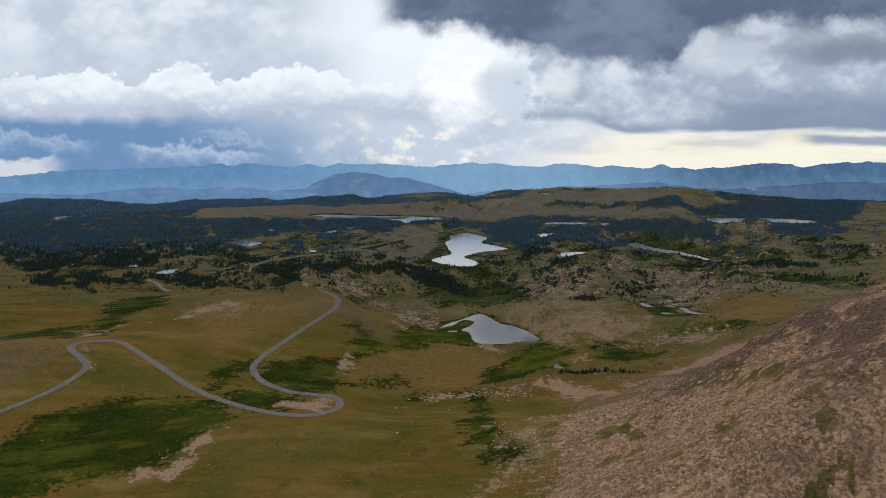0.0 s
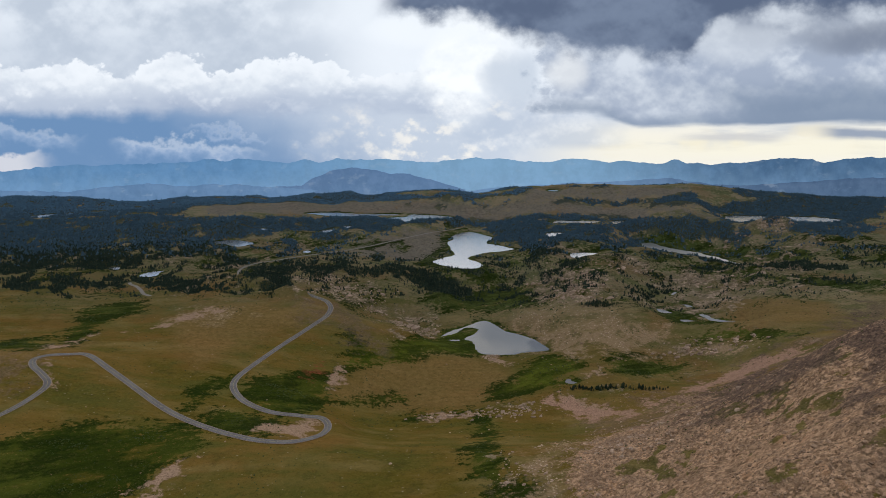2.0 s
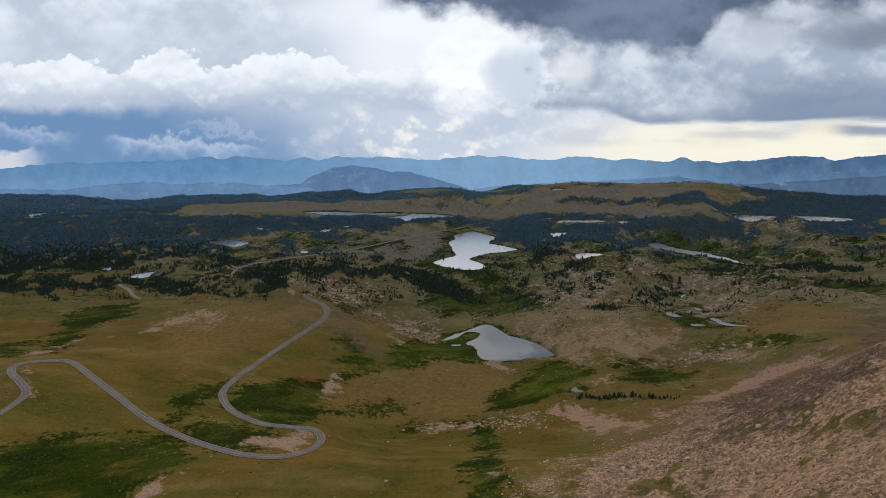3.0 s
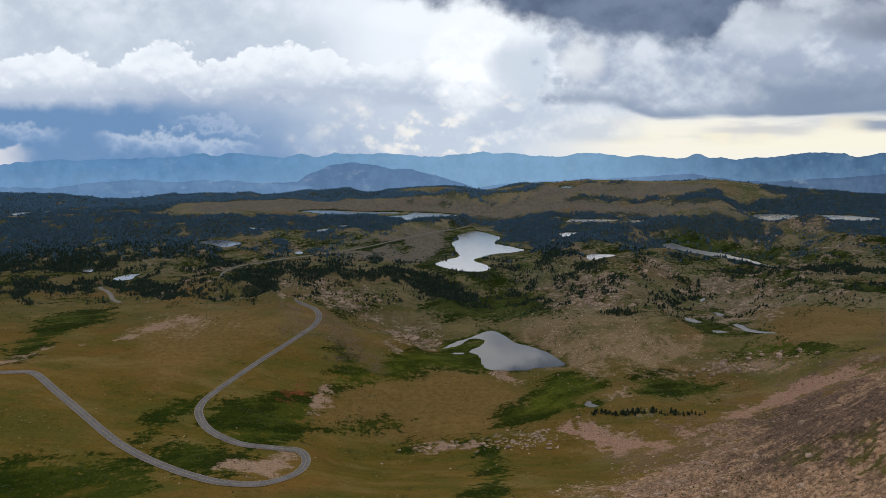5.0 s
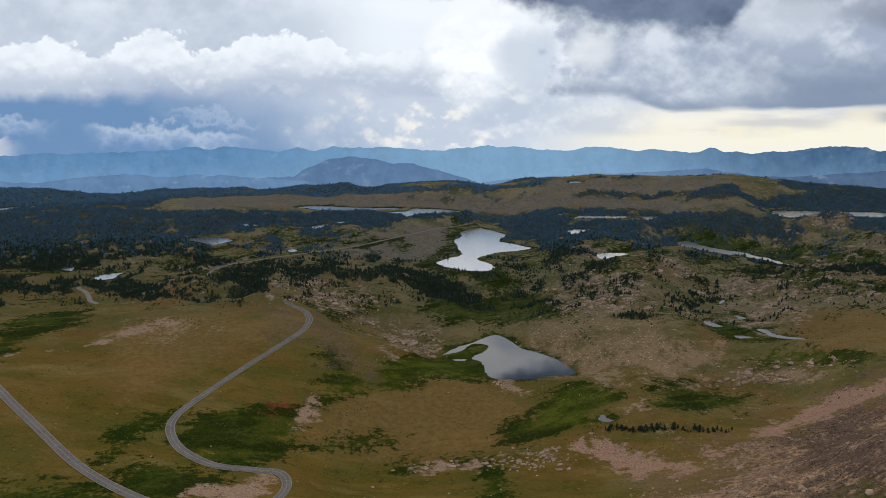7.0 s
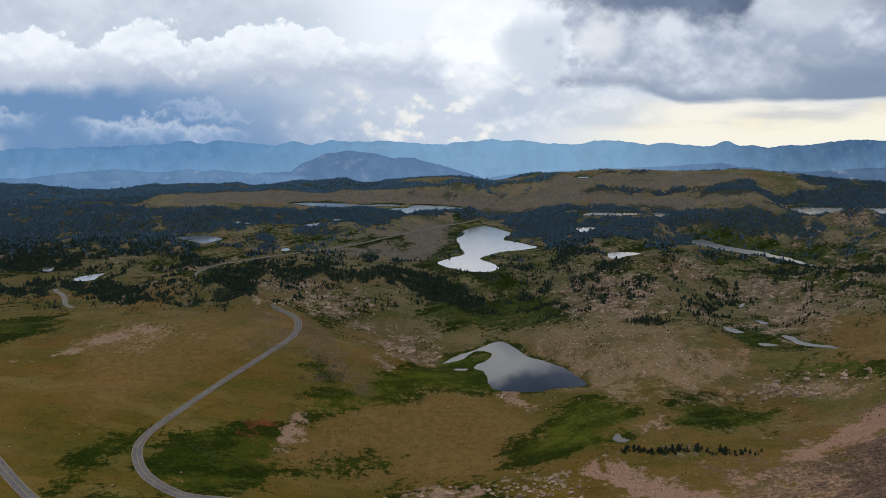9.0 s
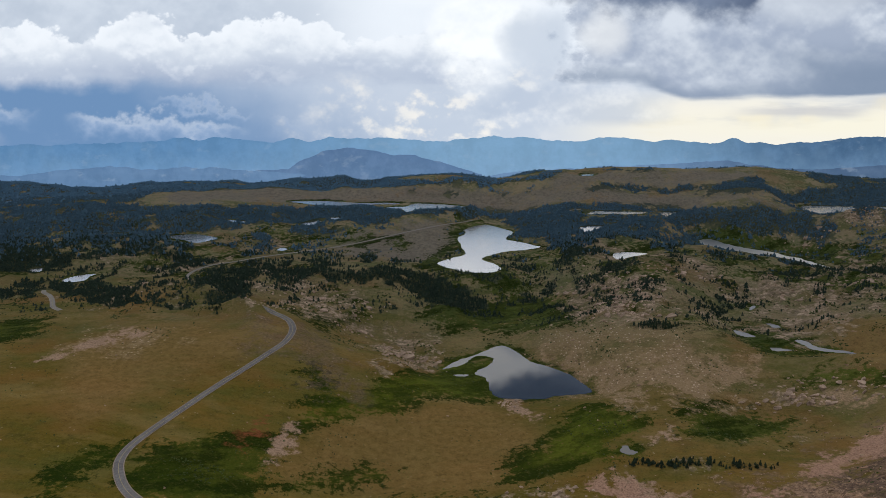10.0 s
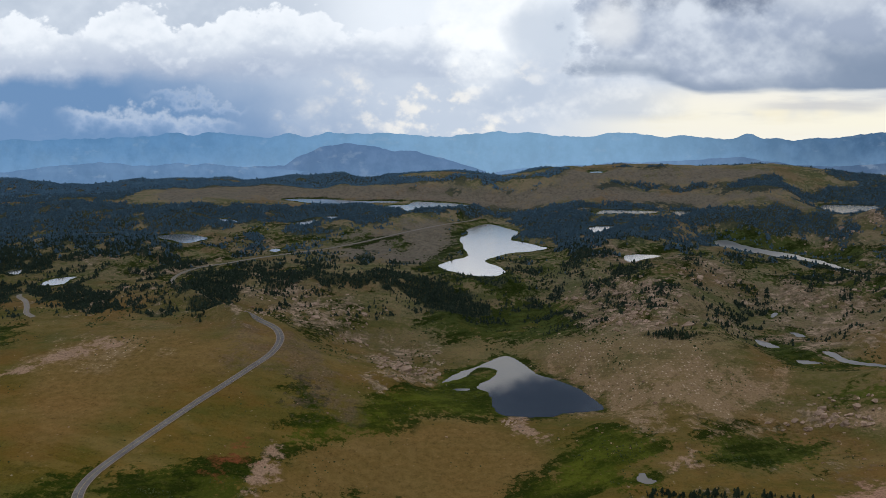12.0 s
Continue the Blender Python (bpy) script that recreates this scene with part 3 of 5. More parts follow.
def height(x, y):
    """The ground's height, with knolls, lake beds and road cuts."""
    stony = np.maximum.reduce([cover("rock", x, y), 0.35 * cover("bare", x, y), 0.7 * spur(x, y), broken_ground(x, y)])
    woody = thickness(x, y)
    z = relief(x, y) + (1.5 + 2.5 * woody + 2.0 * ease(y, 900, 1000)) * fractal(x, y, 70, 3, 3) + 1.5 * spur(x, y) * fractal(x, y, 11, 3, 29) + 2.6 * ease(y, 880, 960) * ease(-y, -1260, -1180) * fractal(x, y, 34, 3, 19) + (0.4 + 2.4 * stony) * fractal(x, y, 22, 4, 7, 0.6) + 3.5 * stony * (1 - spur(x, y)) * (1 - np.abs(fractal(x + y * 0.3, y, 38, 3, 17)))
    beds = []
    for level, poly in POOLS.values():
        d = outside(poly, x, y)
        if (d < 60).any():
            shore = level + 0.25 + 0.04 * np.maximum(d, 0) + 0.4 * fractal(x, y, 12, 2, 9) * ease(d, 0, 10)
            keep = ease(d, 2, 42)
            z = z * keep + shore * (1 - keep)
            beds.append((d, level - 0.2 - 2.5 * ease(-d, 0, 12)))
    z = z + knob(x, y)
    for d, bed in beds:
        z = np.where(d < 0, bed, z)
    far, level = road_field(x, y)
    keep = ease(far, 5.0, 20.0)
    return np.where(far < 25, (level - 0.25) * (1 - keep) + z * keep, z) + bank(x, y, far)


# ---- materials ----


def ground_material():
    m, tree, out = blank("alpine_turf")
    v = object_vector(tree)
    broad, middle, fine = noise_wire(tree, v, 0.012, 5), noise_wire(tree, v, 0.05, 7, 0.62, 3), noise_wire(tree, v, 0.22, 6, 0.65, 7)
    grit = noise_wire(tree, v, 0.8, 4, 0.7, 5)
    drift = noise_wire(tree, v, 0.035, 6, 0.6, 13, (0.45, 1.5, 1))
    bent = tree.nodes.new("ShaderNodeVectorMath")
    bent.operation = "MULTIPLY_ADD"
    bent.inputs[1].default_value = (2.5, 2.5, 2.5)
    swirl = tree.nodes.new("ShaderNodeTexNoise")
    swirl.inputs["Scale"].default_value, swirl.inputs["Detail"].default_value = 0.22, 5.0
    tree.links.new(v, swirl.inputs["Vector"])
    tree.links.new(swirl.outputs["Color"], bent.inputs[0])
    tree.links.new(v, bent.inputs[2])
    w = bent.outputs[0]
    blocks, block_tone = cells_wire(tree, w, 0.5), cells_wire(tree, w, 0.5, "Tone")
    slabs, slab_tone = cells_wire(tree, w, 0.2, "Distance", (0.55, 1.5, 1.2)), cells_wire(tree, w, 0.2, "Tone", (0.55, 1.5, 1.2))
    turf = mix_colour(tree, broad.step(0.38, 0.62), (0.094, 0.072, 0.012), (0.146, 0.092, 0.021))
    turf = mix_colour(tree, drift.step(0.47, 0.62) * 0.7, turf, (0.076, 0.073, 0.014))
    turf = mix_colour(tree, (1 - drift.step(0.36, 0.47)) * 0.6, turf, (0.172, 0.118, 0.034))
    turf = mix_colour(tree, middle.step(0.52, 0.68) * 0.55, turf, (0.048, 0.047, 0.010))
    turf = mix_colour(tree, (1 - fine.step(0.34, 0.5)) * 0.5, turf, (0.135, 0.100, 0.024))
    turf = mix_colour(tree, fine.step(0.55, 0.7) * 0.5, turf, (0.040, 0.035, 0.009))
    rusty, straw = noise_wire(tree, v, 0.02, 5, 0.55, 17, (0.7, 1.2, 1)), noise_wire(tree, v, 0.026, 5, 0.55, 27, (0.6, 1.3, 1))
    turf = mix_colour(tree, rusty.step(0.5, 0.66) * 0.6, turf, (0.160, 0.084, 0.022))
    turf = mix_colour(tree, straw.step(0.52, 0.68) * 0.55, turf, (0.190, 0.140, 0.050))
    olive = noise_wire(tree, v, 0.016, 6, 0.6, 57)
    turf = mix_colour(tree, olive.step(0.5, 0.64) * 0.55, turf, (0.080, 0.080, 0.018))
    stones = (block_tone.step(0.93, 0.97)) * (1 - blocks.step(0.2, 0.36)) * middle.step(0.46, 0.56)
    turf = mix_colour(tree, stones * 0.45, turf, (0.36, 0.31, 0.25))

    # heath tones, kept paler to stand for the brighter light and haze further off
    hazed_far_heath = mix_colour(tree, (middle * 0.5 + fine * 0.5).step(0.42, 0.58), (0.232, 0.182, 0.112), (0.150, 0.148, 0.084))
    hazed_far_heath = mix_colour(tree, (drift * 0.6 + fine * 0.4).step(0.475, 0.56) * 0.75, hazed_far_heath, (0.082, 0.098, 0.036))
    hazed_far_heath = mix_colour(tree, (broad * 0.5 + fine * 0.5).step(0.54, 0.62) * 0.5, hazed_far_heath, (0.052, 0.058, 0.030))
    hazed_far_heath = mix_colour(tree, rusty.step(0.52, 0.64) * 0.45, hazed_far_heath, (0.180, 0.108, 0.056))
    turf = mix_colour(tree, attribute(tree, "heath_haze"), turf, hazed_far_heath)

    def spread(name, colour, hard=0.12, most=1.0, break_up=1.0, need=0.5):
        nonlocal turf
        a = attribute(tree, name)
        edge = (a + (middle - 0.5) * 2.2 * break_up + (fine - 0.5) * 1.5 * break_up).step(need - hard, need + hard)
        turf = mix_colour(tree, edge * a.step(0.03, 0.3) * most, turf, colour)

    # meadow grass, its colour greyed for the haze over the far slopes
    spread("meadow", mix_colour(tree, fine.step(0.35, 0.65), (0.138, 0.118, 0.094), (0.200, 0.166, 0.134)), 0.35, 0.85, 1.3)
    spread("rust", mix_colour(tree, fine.step(0.35, 0.65), (0.160, 0.098, 0.034), (0.205, 0.130, 0.048)), 0.5, 0.7, 0.4, 0.55)
    along = tree.nodes.new("ShaderNodeMapping")
    along.vector_type = "TEXTURE"
    along.inputs["Rotation"].default_value = (0, 0, radians(24))
    along.inputs["Scale"].default_value = (46, 15, 20)
    tree.links.new(w, along.inputs["Vector"])
    runnel = noise_wire(tree, along.outputs[0], 1.0, 7, 0.62, 41)
    lush = mix_colour(tree, broad.step(0.42, 0.6), (0.020, 0.034, 0.003), (0.044, 0.058, 0.007))
    lawn = attribute(tree, "lawn")
    lush = mix_colour(tree, lawn, lush, mix_colour(tree, middle.step(0.4, 0.6), (0.044, 0.062, 0.005), (0.082, 0.096, 0.010)))
    # far bog is paled as well, haze mixed into its green
    lush = mix_colour(tree, attribute(tree, "heath_haze"), lush, (0.062, 0.082, 0.022))
    bog = mix_colour(tree, (runnel * 0.7 + fine * 0.3).step(0.46, 0.57) * (1 - lawn * 0.35), lush, (0.010, 0.022, 0.002))
    bog = mix_colour(tree, (1 - (runnel * 0.6 + middle * 0.4).step(0.36, 0.46)) * 0.6, bog, (0.085, 0.068, 0.010))
    damp = attribute(tree, "wet")
    turf = mix_colour(tree, (damp + (runnel - 0.5) * 2.2 + (fine - 0.5) * 2.2 + (grit - 0.5) * 0.8).step(0.36, 0.62) * damp.step(0.03, 0.3) * 0.95, turf, bog)
    litter = mix_colour(tree, attribute(tree, "heath_haze").step(0.6, 0.8), (0.034, 0.044, 0.024), (0.036, 0.050, 0.040))
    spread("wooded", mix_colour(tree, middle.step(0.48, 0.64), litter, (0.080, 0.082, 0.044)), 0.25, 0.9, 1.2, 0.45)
    pale = mix_colour(tree, grit.step(0.35, 0.65), (0.25, 0.162, 0.100), (0.47, 0.305, 0.195))
    spread("bare", mix_colour(tree, block_tone.step(0.0, 1.0) * 0.5, pale, (0.18, 0.128, 0.080)), 0.35, 0.75, 1.7, 0.8)
    slab = mix_colour(tree, slab_tone * 0.6 + grit.step(0.35, 0.65) * 0.4, (0.22, 0.155, 0.104), (0.54, 0.395, 0.29))
    slab = mix_colour(tree, (slabs + (grit - 0.5) * 0.9).step(0.42, 0.7) * 0.6, slab, (0.07, 0.06, 0.035))
    slab = mix_colour(tree, fine.step(0.5, 0.66) * 0.75, slab, (0.075, 0.068, 0.024))
    spread("rock", slab, 0.2, 0.85, 1.7, 0.95)
    loose = mix_colour(tree, (block_tone - 0.55).step(0.0, 0.4) * (1 - blocks.step(0.25, 0.45)), (0.235, 0.165, 0.090), (0.58, 0.45, 0.34))
    spread("talus", loose, 0.45, 0.7, 1.3, 0.7)
    spread("gravel", mix_colour(tree, grit.step(0.3, 0.7), (0.21, 0.135, 0.090), (0.37, 0.25, 0.175)), 0.12, 0.95, 0.7, 0.62)
    hill = attribute(tree, "spur")
    chips = noise_wire(tree, v, 0.5, 5, 0.6, 51)
    lumps = noise_wire(tree, v, 0.075, 5, 0.6, 61, (1.3, 0.8, 1))
    clefts = noise_wire(tree, v, 0.3, 6, 0.62, 71)
    rubble = mix_colour(tree, (chips * 0.75 + block_tone * 0.25).step(0.34, 0.68), (0.215, 0.132, 0.078), (0.46, 0.295, 0.185))
    # shade of the crevices between stones, mixed into the colour
    rubble = mix_colour(tree, (1 - (clefts * 0.7 + chips * 0.3).step(0.40, 0.48)) * 0.5, rubble, (0.055, 0.038, 0.022))
    rubble = mix_colour(tree, clefts.step(0.58, 0.7) * 0.3, rubble, (0.56, 0.40, 0.27))
    rubble = mix_colour(tree, (1 - lumps.step(0.36, 0.5)) * 0.5, rubble, (0.125, 0.082, 0.052))
    rubble = mix_colour(tree, lumps.step(0.56, 0.68) * 0.35, rubble, (0.42, 0.225, 0.115))
    rubble = mix_colour(tree, (attribute(tree, "moss") + (fine - 0.5) * 1.6 + (grit - 0.5) * 0.8).step(0.4, 0.7) * 0.85, rubble, mix_colour(tree, middle.step(0.4, 0.6), (0.056, 0.058, 0.012), (0.120, 0.100, 0.024)))
    turf = mix_colour(tree, (hill + (middle - 0.5) * 2.4 + (fine - 0.5) * 1.8).step(0.32, 0.62) * hill.step(0.02, 0.2), turf, rubble)
    spread("scree", mix_colour(tree, chips.step(0.38, 0.64), (0.100, 0.068, 0.050), (0.190, 0.125, 0.088)), 0.45, 0.5, 1.9, 0.6)
    spread("shale", mix_colour(tree, chips.step(0.38, 0.64), (0.060, 0.042, 0.034), (0.135, 0.090, 0.068)), 0.4, 0.85, 1.7, 0.5)
    spread("pink", mix_colour(tree, grit.step(0.3, 0.7), (0.225, 0.128, 0.088), (0.375, 0.232, 0.164)), 0.15, 0.9, 0.9, 0.5)
    spread("red", (0.22, 0.065, 0.03), 0.4, 0.75, 1.5, 0.8)
    speckle = (fine - 0.5) * 1.3 + (grit - 0.5) * 2.0 + (block_tone - 0.5) * 0.45
    turf = mix_colour(tree, speckle.step(-0.75, 0.0) * -0.42 + 0.42, turf, (0.012, 0.010, 0.006))
    turf = mix_colour(tree, speckle.step(0.0, 0.9) * 0.16, turf, (0.36, 0.26, 0.09))
    stony = (attribute(tree, "spur") + attribute(tree, "rock") + attribute(tree, "bare") * 0.5 + attribute(tree, "talus") * 0.7).step(0.1, 0.8)
    relief_height = middle * 1.6 + fine * 1.2 + grit * 0.4 + stony * (chips * 0.6 + clefts * 0.5 + (1 - blocks) * 0.3 + (1 - slabs) * 0.6)
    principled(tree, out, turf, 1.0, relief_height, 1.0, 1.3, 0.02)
    return m


def water_material(name, roughness, deep=(0.012, 0.02, 0.026), gloss=0.55):
    m, tree, out = blank(name)
    v = object_vector(tree)
    ripple = noise_wire(tree, v, 0.9, 3, 0.6, 2, (1, 0.5, 1))
    bump = tree.nodes.new("ShaderNodeBump")
    bump.inputs["Strength"].default_value, bump.inputs["Distance"].default_value = 0.04, 0.1
    tree.links.new(ripple.socket, bump.inputs["Height"])
    body, shine, mix, edge = (tree.nodes.new("ShaderNode" + k) for k in ("BsdfDiffuse", "BsdfGlossy", "MixShader", "LayerWeight"))
    body.inputs["Color"].default_value = (*deep, 1)
    shine.inputs["Roughness"].default_value = roughness
    shine.inputs["Color"].default_value = (1.0, 0.955, 0.92, 1)
    edge.inputs["Blend"].default_value = gloss
    for node in (shine, edge):
        tree.links.new(bump.outputs[0], node.inputs["Normal"])
    tree.links.new(edge.outputs["Fresnel"], mix.inputs[0])
    tree.links.new(body.outputs[0], mix.inputs[1])
    tree.links.new(shine.outputs[0], mix.inputs[2])
    tree.links.new(mix.outputs[0], out.inputs["Surface"])
    return m


def mottled(name, dark, light, scale, roughness=0.9, bump=0.4, distance=0.1, by="object", detail=5):
    m, tree, out = blank(name)
    v = object_vector(tree)
    n = noise_wire(tree, v, scale, detail, 0.6)
    wide = noise_wire(tree, v, scale * 0.13, 3, 0.5, 9)
    colour = mix_colour(tree, (n * 0.65 + wide * 0.35).step(0.35, 0.65), dark, light)
    if by == "object":
        pick = Wire(tree, tree.nodes.new("ShaderNodeObjectInfo").outputs["Random"])
    else:
        pick = Wire(tree, tree.nodes.new("ShaderNodeNewGeometry").outputs["Random Per Island"])
    colour = mix_colour(tree, pick * 0.6, colour, mix_colour(tree, 0.5, dark, (0, 0, 0)))
    principled(tree, out, colour, roughness, n, bump, distance, 0.2)
    return m


TURF = ground_material()
STILL_WATER = water_material("still_water", 0.03)
RUFFLED_WATER = water_material("ruffled_tarn_water", 0.15, (0.15, 0.14, 0.125), 0.45)
WINDY_WATER = water_material("wind_stirred_water", 0.2, (0.09, 0.10, 0.11), 0.955)
RIVER_WATER = water_material("shallow_river_water", 0.28, (0.08, 0.085, 0.09), 0.91)
NEEDLES = mottled("conifer_needles", (0.014, 0.026, 0.014), (0.040, 0.060, 0.026), 1.5)
NEEDLES_MID = mottled("dark_conifer_needles", (0.014, 0.027, 0.019), (0.042, 0.064, 0.038), 0.8, by="island")
# distance haze is put into the needle colour of these two, strongest on the ridge
NEEDLES_FAR = mottled("hazed_far_needles", (0.036, 0.078, 0.112), (0.092, 0.160, 0.208), 0.8, by="island")
NEEDLES_RIDGE = mottled("hazed_ridge_needles", (0.060, 0.128, 0.195), (0.125, 0.220, 0.305), 0.8, by="island")
BARK = mottled("conifer_bark", (0.05, 0.038, 0.028), (0.12, 0.095, 0.075), 4.0)
GRANITE = mottled("pink_granite", (0.26, 0.180, 0.125), (0.58, 0.425, 0.315), 1.2)
GRANITE_FIELD = mottled("weathered_granite", (0.175, 0.112, 0.070), (0.40, 0.265, 0.172), 0.8, by="island")
SCRUB = mottled("willow_scrub_leaves", (0.026, 0.040, 0.008), (0.060, 0.080, 0.018), 0.9, by="island")
ASPHALT = mottled("worn_asphalt", (0.092, 0.084, 0.082), (0.150, 0.140, 0.136), 0.7, 0.85, 0.1, 0.02)
SHOULDER = mottled("gravel_shoulder", (0.20, 0.16, 0.12), (0.34, 0.27, 0.21), 1.1, 0.95)
DUSTY_ROAD = mottled("dusty_bleached_asphalt", (0.21, 0.19, 0.165), (0.31, 0.285, 0.25), 0.7, 0.9, 0.1, 0.02)
LINE_PAINT = mottled("faded_line_paint", (0.24, 0.20, 0.11), (0.32, 0.27, 0.15), 0.8)


def mesh_from(name, verts, faces, material, smooth=False):
    """A mesh from arrays of corners and of equal-sided faces."""
    mesh = bpy.data.meshes.new(name)
    faces = np.asarray(faces, np.int32)
    mesh.vertices.add(len(verts))
    mesh.vertices.foreach_set("co", np.asarray(verts, np.float32).ravel())
    mesh.loops.add(faces.size)
    mesh.loops.foreach_set("vertex_index", faces.ravel())
    mesh.polygons.add(len(faces))
    mesh.polygons.foreach_set("loop_start", np.arange(0, faces.size, faces.shape[1], dtype=np.int32))
    mesh.polygons.foreach_set("use_smooth", np.full(len(faces), smooth))
    mesh.materials.append(material)
    mesh.update(calc_edges=True)
    return mesh


# ---- the ground: one sheet ----
xs = np.r_[np.arange(-1180, -520, 9.0), np.arange(-520, 520, 2.2), np.arange(520, 1180, 9.0)]
ys = np.r_[np.arange(-420, 240, 22.0), np.arange(240, 450, 3.5), np.arange(450, 960, 1.8), np.arange(960, 1440, 2.2), np.arange(1440, 1700, 10.0)]
gx, gy = np.meshgrid(xs, ys)
gz = height(gx, gy)
rows, cols = gx.shape
index = np.arange(rows * cols).reshape(rows, cols)
quads = np.stack([index[:-1, :-1], index[:-1, 1:], index[1:, 1:], index[1:, :-1]], -1).reshape(-1, 4)
ground_sheet = new("ground", mesh_from("ground", np.stack([gx, gy, gz], -1).reshape(-1, 3), quads, TURF, True))
tagged(ground_sheet, "rolling alpine tundra of brown grass, green bog and stony slopes", "ground", kind="structure")
shore_far = shore_distance(gx, gy)
marks = {kind: cover(kind, gx, gy, 36.0 if kind in ("bare", "talus", "scree", "shale") else 20.0) for kind in ("bare", "rock", "scree", "red", "rust", "meadow", "talus", "gravel", "lawn", "shale", "pink")}
marks["rock"] = np.maximum(marks["rock"], broken_ground(gx, gy))
belt = ease(gy, 840, 940) * ease(-gy, -1280, -1180)
marks["wet"] = np.maximum.reduce([cover("wet", gx, gy), marks["lawn"], 0.75 * ease(-shore_far, -12, -1), 0.6 * belt * ease(fractal(gx, gy, 75, 4, 83), 0.1, 0.5)])
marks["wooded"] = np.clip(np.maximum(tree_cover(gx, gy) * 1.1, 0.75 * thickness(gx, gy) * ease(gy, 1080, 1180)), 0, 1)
marks["spur"], marks["moss"] = spur(gx, gy), moss(gx, gy)
# grows with distance: heath cover together with the paling for haze
marks["heath_haze"] = 0.82 * ease(gy + 60 * fractal(gx, gy, 90, 3, 71) + 110 * ease(gx, 20, 140), 740, 1150) + 0.14 * ease(gy, 1150, 1300)
for kind, values in marks.items():
    layer = ground_sheet.data.attributes.new(kind, "FLOAT", "POINT")
    layer.data.foreach_set("value", values.astype(np.float32).ravel())


def ground_at(x, y):
    return height(np.atleast_1d(np.asarray(x, float)), np.atleast_1d(np.asarray(y, float)))


# ---- water ----
for pool_name, (level, shore) in POOLS.items():
    bm = bmesh.new()
    corners = [bm.verts.new((x, y, 0)) for x, y in shore - shore.mean(0)]
    bm.faces.new(corners)
    bmesh.ops.triangulate(bm, faces=bm.faces[:])
    for face in bm.faces:
        if face.normal.z < 0:
            face.normal_flip()
    mesh = bpy.data.meshes.new("water")
    bm.to_mesh(mesh)
    bm.free()
    near = pool_name in ("near_pond", "pond_arm")
    small = shore[:, 1].mean() < 1010 and not near
    mesh.materials.append(STILL_WATER if near else RIVER_WATER if pool_name == "river" else RUFFLED_WATER if small else WINDY_WATER)
    lake = new("lake" if len(shore) > 64 else "pond", mesh)
    lake.location = (*shore.mean(0), level)
    tagged(lake, "dark still mountain pond mirroring storm clouds" if near else "pale wind-ruffled mountain lake among low hills", "lake", "lakes on the plateau", "structure")

# ---- roads ----


def ribbon(line, heights, left, right, lift):
    """A strip along a line, from left to right of its middle."""
    way = np.gradient(line, axis=0)
    way /= np.linalg.norm(way, axis=1)[:, None]
    side = np.stack([way[:, 1], -way[:, 0]], 1)
    a, b = line + side * left, line + side * right
    verts = np.vstack([np.c_[a, heights + lift], np.c_[b, heights + lift]])
    n = len(line)
    k = np.arange(n - 1)
    return verts, np.stack([k, k + n, k + n + 1, k + 1], 1)


for road_name, (line, heights, width) in ROAD_LINES.items():
    road = new("road", mesh_from("asphalt", *ribbon(line, heights, -width / 2, width / 2, 0.12), ASPHALT if road_name == "pass_road" else DUSTY_ROAD, True))
    tagged(road, "winding two-lane highway of worn grey asphalt", "road", kind="structure")
    for name, a, b, material in (("shoulder", -width / 2 - 0.5, -width / 2, SHOULDER), ("shoulder", width / 2, width / 2 + 0.5, SHOULDER), ("centre_line", -0.12, 0.12, LINE_PAINT)):
        strip = new(name, mesh_from(name, *ribbon(line, heights, a, b, 0.04 if name == "shoulder" else 0.135), material))
        strip.parent = road

# ---- far mountains ----


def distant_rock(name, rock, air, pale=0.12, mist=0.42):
    """Mountains a long way off, with the blue of the haze added as glow."""
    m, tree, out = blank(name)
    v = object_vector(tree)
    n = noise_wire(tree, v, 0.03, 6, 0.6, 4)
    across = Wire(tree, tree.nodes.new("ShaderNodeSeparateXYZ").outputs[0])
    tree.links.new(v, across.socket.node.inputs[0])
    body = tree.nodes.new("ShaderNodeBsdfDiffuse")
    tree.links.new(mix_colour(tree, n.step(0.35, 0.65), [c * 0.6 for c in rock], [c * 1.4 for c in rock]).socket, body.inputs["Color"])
    # haze as emission: tinted across the range and paler towards the foot
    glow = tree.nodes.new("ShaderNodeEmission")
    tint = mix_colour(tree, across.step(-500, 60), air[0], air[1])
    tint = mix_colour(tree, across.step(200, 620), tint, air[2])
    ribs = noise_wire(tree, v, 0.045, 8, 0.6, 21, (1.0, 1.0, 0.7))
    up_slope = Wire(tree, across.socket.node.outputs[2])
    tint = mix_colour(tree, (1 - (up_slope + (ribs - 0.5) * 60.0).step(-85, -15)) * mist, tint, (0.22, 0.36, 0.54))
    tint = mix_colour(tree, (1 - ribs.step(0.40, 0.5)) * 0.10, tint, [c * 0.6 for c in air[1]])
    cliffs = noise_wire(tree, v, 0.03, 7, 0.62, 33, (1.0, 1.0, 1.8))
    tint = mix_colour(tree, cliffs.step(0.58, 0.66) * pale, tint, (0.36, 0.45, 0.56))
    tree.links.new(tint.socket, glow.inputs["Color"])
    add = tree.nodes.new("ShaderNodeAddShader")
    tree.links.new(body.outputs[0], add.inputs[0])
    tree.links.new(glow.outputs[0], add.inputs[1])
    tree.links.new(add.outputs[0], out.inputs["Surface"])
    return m


